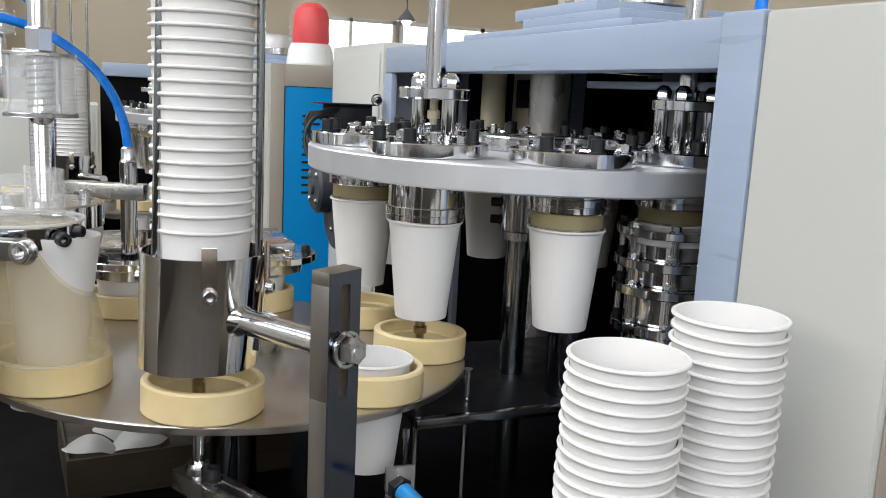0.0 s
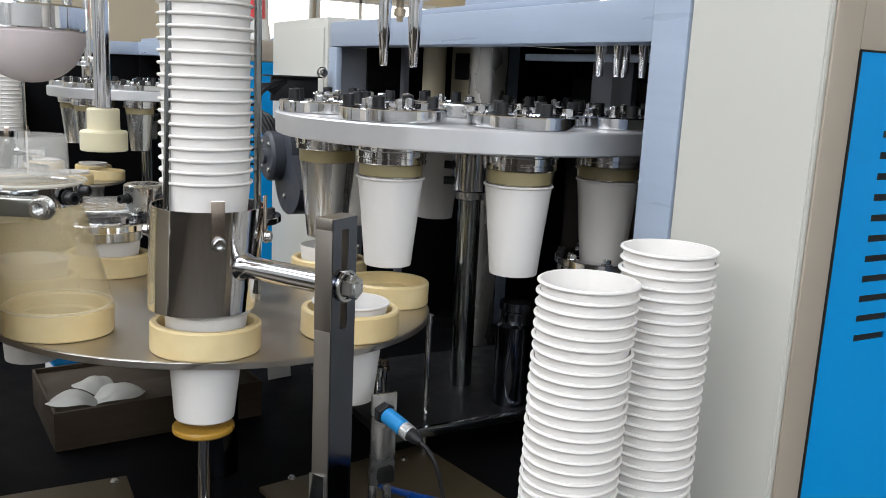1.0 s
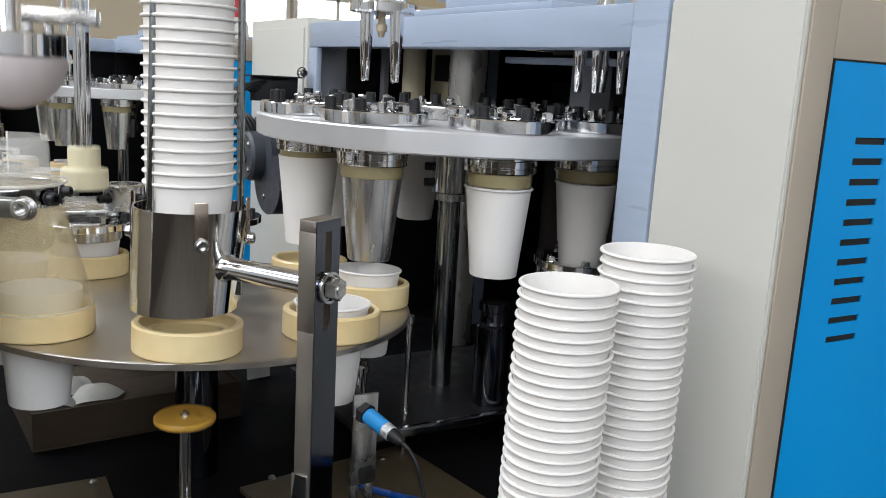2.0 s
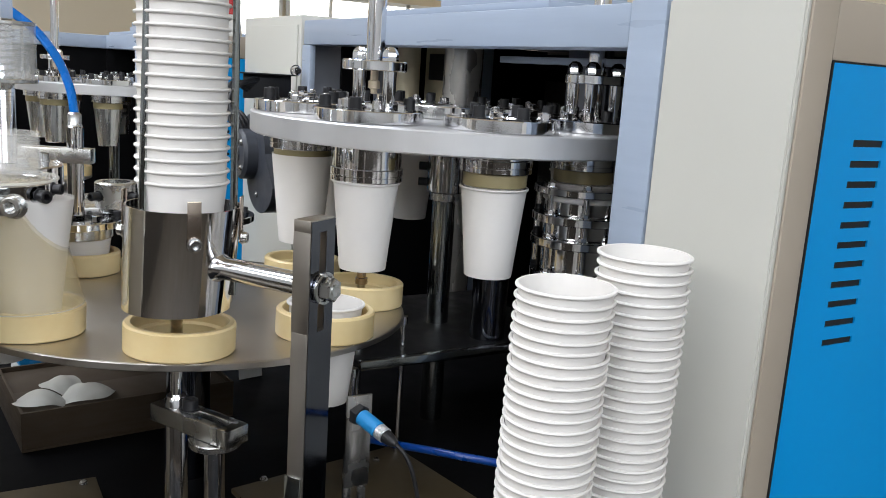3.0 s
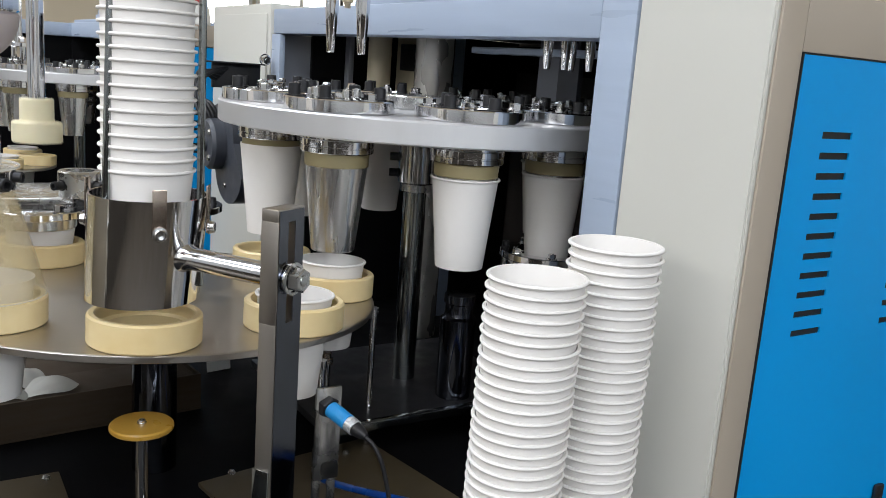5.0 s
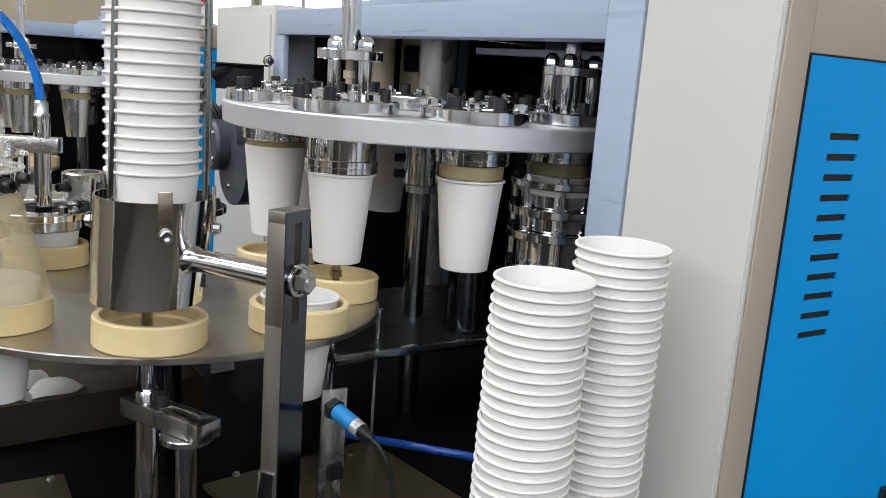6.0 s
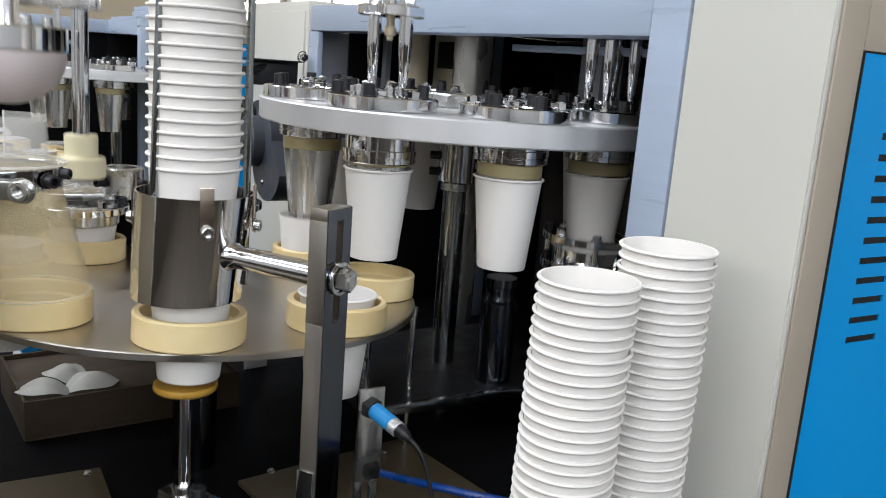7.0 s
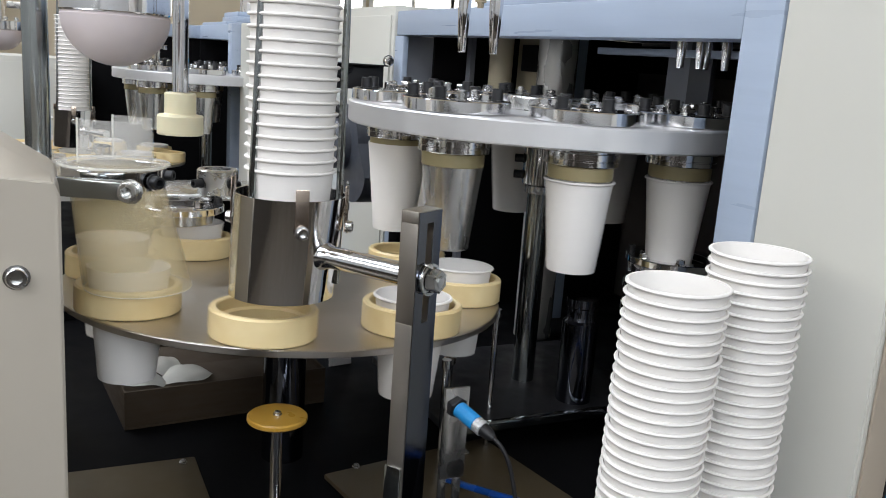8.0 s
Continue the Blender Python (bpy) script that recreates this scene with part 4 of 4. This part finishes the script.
crumpled(-1.098, 0.056, DECK_Z + 0.0515, 0.072, 1, 60)
crumpled(-1.105, 0.122, DECK_Z + 0.0515, 0.078, 2, 110)
crumpled(-1.150, 0.090, DECK_Z + 0.0515, 0.070, 4, 20)


def paper_slip():
    """A slip of white board standing against the back of the tray."""
    s = part("paper_slip", box(-0.0004, 0.0004, -0.022, 0.022, 0.0, 0.055, 0.0002), PAPER, None, "", pose(-1.235, 0.405, DECK_Z, 0, -8, 10))
    return tagged(s, "slip of white board standing beside the carton", "paper")


paper_slip()


def sensor_unit(x, y, spin, back, label):
    s = tagged(empty("sensor_bracket", pose(x, y, 0, 0, 0, spin)), label, "sensor")
    bm = bmesh.new()
    box(-0.002, 0.002, -0.0145, 0.0145, 0.885, 0.990, 0.0008, bm)
    part("bracket_head", bm, STEEL, s)
    part("bracket_leg", box(-0.0062, -0.0022, -0.0135, -0.0042, DECK_Z, 0.92, 0.0008), STEEL, s)
    part("bracket_leg", box(-0.0062, -0.0022, 0.0042, 0.0135, DECK_Z, 0.92, 0.0008), STEEL, s)
    at = pose(0, -0.001, 0.969, 0, 104 if not back else -90, 18)
    part("barrel", rod(0.0088, 0.006, 0.034, 0.001, 28, at=at), SENSOR, s, "light blue sensor barrel")
    part("ferrule", rod(0.0086, 0.0342, 0.045, 0.0008, 28, at=at), SILVERLABEL, s, "silver label band")
    part("lock_nut", rod(0.0125, -0.006, 0.0058, 0.0015, 6, at=at), BLACK, s)
    part("gland", lathe([(0.0075, 0.0452), (0.0065, 0.054), (0.003, 0.062), (0, 0.062)], 20, at=at), BLACK, s)
    if not back:
        e = at @ Vector((0, 0, 0.06))
        tube([e, e + Vector((0.010, 0.006, -0.008)), e + Vector((0.022, 0.016, -0.045)), e + Vector((0.028, 0.022, -0.11)), e + Vector((0.03, 0.02, DECK_Z - e.z + 0.003))], 0.0023, "cable", BLACK, s, "thin black cable")
    return s


sensor_unit(-0.630, 0.331, 0, False, "blue photoelectric sensor on a slotted steel bracket")


def relay_box():
    r = tagged(empty("relay_box", pose(-1.35, 0.072, DECK_Z, 0, 0, 10)), "small blue and white relay box on the bed", "relay box")
    part("body", box(-0.03, 0.03, -0.03, 0.03, 0.0, 0.036, 0.003), WHITE, r, "white plastic body")
    part("cap", box(-0.031, 0.031, -0.031, 0.031, 0.0362, 0.062, 0.003), SENSOR, r, "blue cap")
    return r


relay_box()


def air_line():
    t = tube([(-0.80, 0.40, 0.862), (-0.70, 0.405, 0.893), (-0.61, 0.44, 0.911), (-0.56, 0.50, 0.905), (-0.50, 0.58, 0.878), (-0.47, 0.615, 0.868)], 0.0045, "air_line", DEEPHOSE)
    return tagged(t, "deep blue air line looping across the machine bed", "hose")


DEEPHOSE = mat("deep_blue_hose", (0.0, 0.045, 0.26), 0.3, vary=0.08, coat=0.3)
AIR_LINE = air_line()


def guide_pin(x, y, top):
    return tagged(part("guide_pin", lathe([(0, DECK_Z), (0.0045, DECK_Z), (0.0045, top - 0.012), (0.0065, top - 0.011), (0.0065, top), (0, top)], 16, at=pose(x, y, 0)), CHROME), "slim polished guide pin on the machine bed", "pin", "guide pins")


guide_pin(-0.80, 0.40, 0.955)
guide_pin(-0.857, 0.50, 1.000)


# ---- on and behind the frame ----
def gearbox(place, capped):
    g = tagged(empty("gearbox", place @ pose(-1.15, 0.86, 1.4625)), "grey cast drive gearbox bolted on the frame", "gearbox")
    part("base", box(-0.12, 0.14, -0.12, 0.12, 0.0, 0.02, 0.004), FRAMEBLUE, g)
    part("body", box(-0.07, 0.07, -0.07, 0.07, 0.0205, 0.10, 0.012), PALEGREY, g, "grey cast body")
    if capped:
        part("cap", rod(0.03, 0.1002, 0.125, 0.003, 28, at=pose(0.02, -0.02, 0)), GREEN, g, "green cap")
    part("flange", rod(0.06, 0.0205, 0.045, 0.002, 32, at=pose(0.085, 0, 0)), STEEL, g)
    return g


GREEN = mat("machine_green", (0.03, 0.16, 0.10), 0.4, vary=0.1)
gearbox(Matrix(), True)
tagged(tube([(-0.585, 0.66, 1.428), (-0.585, 0.66, 1.50), (-0.59, 0.67, 1.58), (-0.62, 0.70, 1.66), (-0.7, 0.75, 1.7)], 0.006, "air_hose", HOSE), "blue air hose rising from the frame post", "hose")


def second_machine():
    """The next machine of the row, the same model."""
    T = Matrix.Translation((-1.83, -0.18, -0.03))
    S = Matrix.Translation((-2.22, -0.12, -0.03))
    low = Matrix.Translation((-1.85, -0.135, -0.070))
    copy_thing(FRAME, S)
    gearbox(S, False)
    for ob in (TURRET, RAM_B, RAM_D, COLUMN, DOME_PRESS, PLUG_PRESS):
        copy_thing(ob, T @ ob.matrix_world)
    for ob in (TABLE, TOWER):
        copy_thing(ob, low @ ob.matrix_world)
    copy_thing(BED, T @ Matrix.Translation((0, 0, -0.03)))
    right_cabinet(-0.72, Matrix.Translation((-1.83, -0.135, -0.03)))
    rnd = random.Random(2)
    for k in range(24):
        cup(STACK[0] - 1.85, STACK[1] - 0.135, 1.19 + 0.0112 * k - 0.07, True, "white paper cup nested in the next machine's tower", "cups in the next tower", rnd.uniform(0, 360))
    for k in (0, 2, 3, 4, 6, 7):
        x, y = table_at(k)
        ob = cup(0, 0, 0, True, "white paper cup in a ring of the next machine", "cups on the next table", 0)
        ob.matrix_world = low @ TILT @ pose(x, y, RING_RIM, 0, 0, rnd.uniform(0, 360))


def splash_board():
    """The dark sheet behind the next machine's turret, with the beam that carries it."""
    b = tagged(empty("splash_board", pose(-3.42, 0, 0)), "tall black splash board hung on a grey steel beam", "board")
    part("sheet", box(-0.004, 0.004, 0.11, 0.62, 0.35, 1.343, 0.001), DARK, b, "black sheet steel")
    part("beam", box(-0.20, 0.03, 0.12, 0.62, 1.3435, 1.392, 0.004), FRAMEBLUE, b, "blue-grey square-tube beam")
    part("foot", box(-0.05, 0.05, 0.12, 0.60, 0.0, 0.3495, 0.003), DARK, b)
    return b


def pale_cabinet():
    c = tagged(empty("machine_cabinet", pose(-3.25, 0, 0)), "pale cream sheet-steel cabinet of the next machine", "cabinet")
    part("body", box(-0.35, 0.0, -0.35, 0.10, 0.0, 1.24, 0.004), CREAM, c)
    part("front_panel", box(0.0005, 0.003, -0.33, 0.085, 0.3, 1.22, 0.001), CREAM, c)
    return c


splash_board()
pale_cabinet()
bpy.context.view_layer.update()
second_machine()


def beacon():
    b = tagged(empty("warning_beacon", pose(-2.318, 0.640, 1.3965)), "red warning beacon with a white base on the cabinet", "beacon")
    part("base", lathe([(0, 0), (0.052, 0), (0.054, 0.004), (0.050, 0.035), (0.044, 0.048), (0, 0.048)], 36), WHITE, b)
    part("lens", lathe([(0.040, 0.0482), (0.042, 0.055), (0.040, 0.105), (0.034, 0.125), (0.018, 0.137), (0, 0.139)], 36), RED, b, "red plastic lens")
    part("sleeve", lathe([(0.047, 0.0482), (0.048, 0.10), (0.042, 0.135), (0.022, 0.152), (0, 0.155)], 36), WRAP, b, "clear wrapping film")
    b.scale = (1.22, 1.22, 1.22)
    return b


beacon()


def pendant(x, y, z):
    p = tagged(empty("pendant_lamp", pose(x, y, z)), "grey conical factory pendant lamp, lit", "lamp")
    part("shade", lathe([(0.012, 0.105), (0.022, 0.095), (0.092, 0.004), (0.094, 0.0), (0.088, 0.002), (0.02, 0.088), (0, 0.09)], 32), SLATE, p, "grey enamel shade")
    part("bulb", lathe([(0, -0.045), (0.03, -0.038), (0.048, -0.01), (0.035, 0.03), (0, 0.06)], 24), GLOW, p, "glowing bulb")
    part("drop_rod", rod(0.004, 0.104, zt - z, 0.0005, 12), DARK, p)
    return p


pendant(-8.0, 2.93, 2.01)


def roof_beams():
    for i, x in enumerate((-8.2, -6.0, -3.8)):
        tagged(part("roof_beam", box(x - 0.12, x + 0.12, y0, y1, 3.0, 3.3, 0.01), WALL), "buff painted concrete roof beam", "beam", kind="structure")
        tagged(part("pillar_%d" % (i + 1), box(x - 0.2, x + 0.2, -1.15, -0.75, 0, 2.99, 0.01), WALL), "buff painted concrete pillar", "pillar", kind="structure")


roof_beams()


# ---- what moves ----
PERIOD, FIRST, TURN_TIME = 1.465, 0.605, 0.33
UP0, UP1 = 0.83, 1.17
DOWN0, DOWN1 = 0.0, 0.36


def index_start(k):
    return FIRST + PERIOD * k


def dwell(k):
    return index_start(k) + TURN_TIME


def ease(u):
    u = max(0.0, min(1.0, u))
    return u * u * (3 - 2 * u)


def steps(t):
    """How many indexing steps have been made by the time t, from the first dwell on."""
    n = 0.0
    for k in range(-14, 10):
        n += ease((t - index_start(k)) / TURN_TIME)
    return n - 15.0


TIMES = sorted({round(i / 30, 4) for i in range(0, 241)})


def lifted(t, a0, a1, b0, b1):
    """1 between a1 and b0 of every dwell, 0 outside a0..b1."""
    v = 0.0
    for k in range(-2, 7):
        u = t - dwell(k)
        v = max(v, min(ease((u - a0) / (a1 - a0)), 1 - ease((u - b0) / (b1 - b0))))
    return v


def rows_for(fun):
    """Rows where the pose changes, thinned over rests."""
    rows = [(t, fun(t)) for t in TIMES]

    def key(m):
        return tuple(round(v, 5) for r in m for v in r)

    out = []
    for i, (t, m) in enumerate(rows):
        if i in (0, len(rows) - 1) or key(m) != key(rows[i - 1][1]) or key(m) != key(rows[i + 1][1]):
            out.append((t, m))
    return out


def stack_base(n):
    """The rim height of the nth cup in the tower, counted from the bottom."""
    return 1.2165 + 0.0112 * n


def cup_pose(j, t, spin):
    """A cup from the guide cone to the tower. It is put on its mandrel in dwell j and taken off in dwell j + 7."""
    s = steps(t)
    k = math.floor(s + 1e-6)
    f = s - k
    u = t - dwell(k)
    rel = s - j
    if rel < 0 or (rel < 1e-6 and u < 0.13):
        # riding the table from the cone towards the turret
        a = radians(TAB_A - 45 * max(rel, -4.0))
        z = RING_RIM
        if rel < -4 - 1e-6:
            z += 0.5 + 0.13 * (-4 - rel)
        elif rel < -3.999:
            z += 0.40 * (1 - ease((u - 0.34) / 0.16)) + 0.10 * (1 - ease((u - 0.59) / 0.08))
        return TILT @ pose(TAB[0] + TAB_R * math.cos(a), TAB[1] + TAB_R * math.sin(a), z, 0, 0, spin - 45 * rel)
    if rel < 7 or (rel < 7 + 1e-6 and u < 0.80):
        a = radians(TUR_A - 45 * rel)
        z = MANDREL_RIM
        if rel < 1e-6:
            z = RING_RIM + (MANDREL_RIM - RING_RIM) * ease((u - 0.13) / 0.25)
        if rel > 7 - 1e-6:
            z -= 0.005 * ease((u - DOWN0) / (DOWN1 - DOWN0))
        m = pose(TUR[0] + TUR_R * math.cos(a), TUR[1] + TUR_R * math.sin(a), z, 0, 0, spin - 45 * rel)
        return m.lerp(TILT @ m, max(0.0, min(1.0, (MANDREL_RIM - 0.005 - z) / (MANDREL_RIM - 0.005 - RING_RIM))))
    q = rel - 7
    a = radians(TAB_A - 45 * (1 + min(q, 2)))
    z = RING_RIM
    if q < 1e-6:
        v = max(0.0, min(1.0, (u - 0.80) / 0.26))
        z = MANDREL_RIM - 0.005 + (RING_RIM + 0.009 - MANDREL_RIM + 0.005) * v * v
    elif q < 1:
        # it settles into its ring as the table turns
        z += 0.009 * (1 - ease(q / 0.35))
    if q > 2 - 1e-6:
        n = math.floor(q + 1e-6) - 2
        if n < 1:
            z = RING_RIM + (stack_base(0) - RING_RIM) * ease(u / 0.58)
        else:
            z = stack_base(n - 1)
            z += 0.0112 * ease((u - 0.42) / 0.12)
    x, y = TAB[0] + TAB_R * math.cos(a), TAB[1] + TAB_R * math.sin(a)
    lean = 0.0 if q < 2 - 1e-6 else ease((z - RING_RIM - 0.02) / 0.08)
    m = pose(x + (STACK[0] - x) * lean, y + (STACK[1] - y) * lean, z, 0, 0, spin)
    seat = 1 - lean
    if q < 1e-6:
        seat = max(0.0, min(1.0, (MANDREL_RIM - 0.005 - z) / (MANDREL_RIM - 0.014 - RING_RIM)))
        tx, ty = TUR[0] + TUR_R * math.cos(radians(TUR_A + 45)), TUR[1] + TUR_R * math.sin(radians(TUR_A + 45))
        m = pose(tx + (x - tx) * seat, ty + (y - ty) * seat, z, 0, 0, spin)
    return m.lerp(TILT @ m, seat)


def motions():
    walk(TURRET, rows_for(lambda t: pose(TUR[0], TUR[1], 0, 0, 0, TUR_A - 45 * steps(t))))
    walk(TABLE, rows_for(lambda t: TILT @ pose(TAB[0], TAB[1], 0, 0, 0, TAB_A - 45 * steps(t))))
    for ram in (RAM_B, RAM_D):
        base = ram.matrix_world.copy()
        walk(ram, rows_for(lambda t: Matrix.Translation((0, 0, 0.094 * (1 - lifted(t, DOWN0, 0.42, UP0, UP1)))) @ base))
    for k, (sl, at) in enumerate(SLEEVES):
        # the sleeve that stands under the press goes down with it
        def low(t, k=k, at=at):
            s = steps(t)
            here = (k - s - 1) % 8
            on = min(here, 8 - here) < 1e-4
            return Matrix.Translation((0, 0, -0.0235 * lifted(t, DOWN0, DOWN1, 0.88, 1.10) if on else 0.0)) @ at
        walk(sl, rows_for(low))
    base = PUSHER.matrix_world.copy()
    walk(PUSHER, rows_for(lambda t: Matrix.Translation((0, 0, 0.150 * lifted(t, 0.0, 0.58, 0.80, 1.13))) @ base))
    carriage = CARRIAGE.matrix_world.copy()
    walk(CARRIAGE, rows_for(lambda t: Matrix.Translation((0, 0, 0.105 * lifted(t, 0.10, 0.42, 0.80, 1.02))) @ carriage))
    dome = DOME_PRESS.matrix_world.copy()
    walk(DOME_PRESS, rows_for(lambda t: Matrix.Translation((0, 0, -0.185 * lifted(t, 0.08, 0.45, 0.82, 1.15))) @ dome))
    walk(EJECTOR, rows_for(lambda t: Matrix.Translation((0, 0, -0.125 * (1 - lifted(t, 0.10, 0.42, 0.78, 0.98)))) @ pose(*table_at(1), 0)))
    walk(AIR_LINE, rows_for(lambda t: Matrix.Translation((0, 0, 0.070 * lifted(t, 0.10, 0.42, 0.80, 1.02) - 0.070))))
    plug = PLUG_PRESS.matrix_world.copy()
    walk(PLUG_PRESS, rows_for(lambda t: Matrix.Translation((0, 0, -0.243 * lifted(t, 0.06, 0.50, 0.80, 1.18))) @ plug))
    rnd = random.Random(8)
    for j in range(-10 - 34, 10):
        if j < 0 and cup_pose(j, 0.0, 0).translation.z > 1.62:
            continue
        spin = rnd.uniform(0, 360)
        if j <= -9:
            ob = cup(0, 0, 0, True, "white paper cup nested in the guided tower stack", "cups in the tower")
        elif j <= -1:
            ob = cup(0, 0, 0, True, "white paper cup with a rolled rim inside the machine", "cups in the machine")
        else:
            ob = cup(0, 0, 0, False, "white paper cup with a raw edge inside the machine", "cups in the machine")
        walk(ob, rows_for(lambda t: cup_pose(j, t, spin)))


motions()
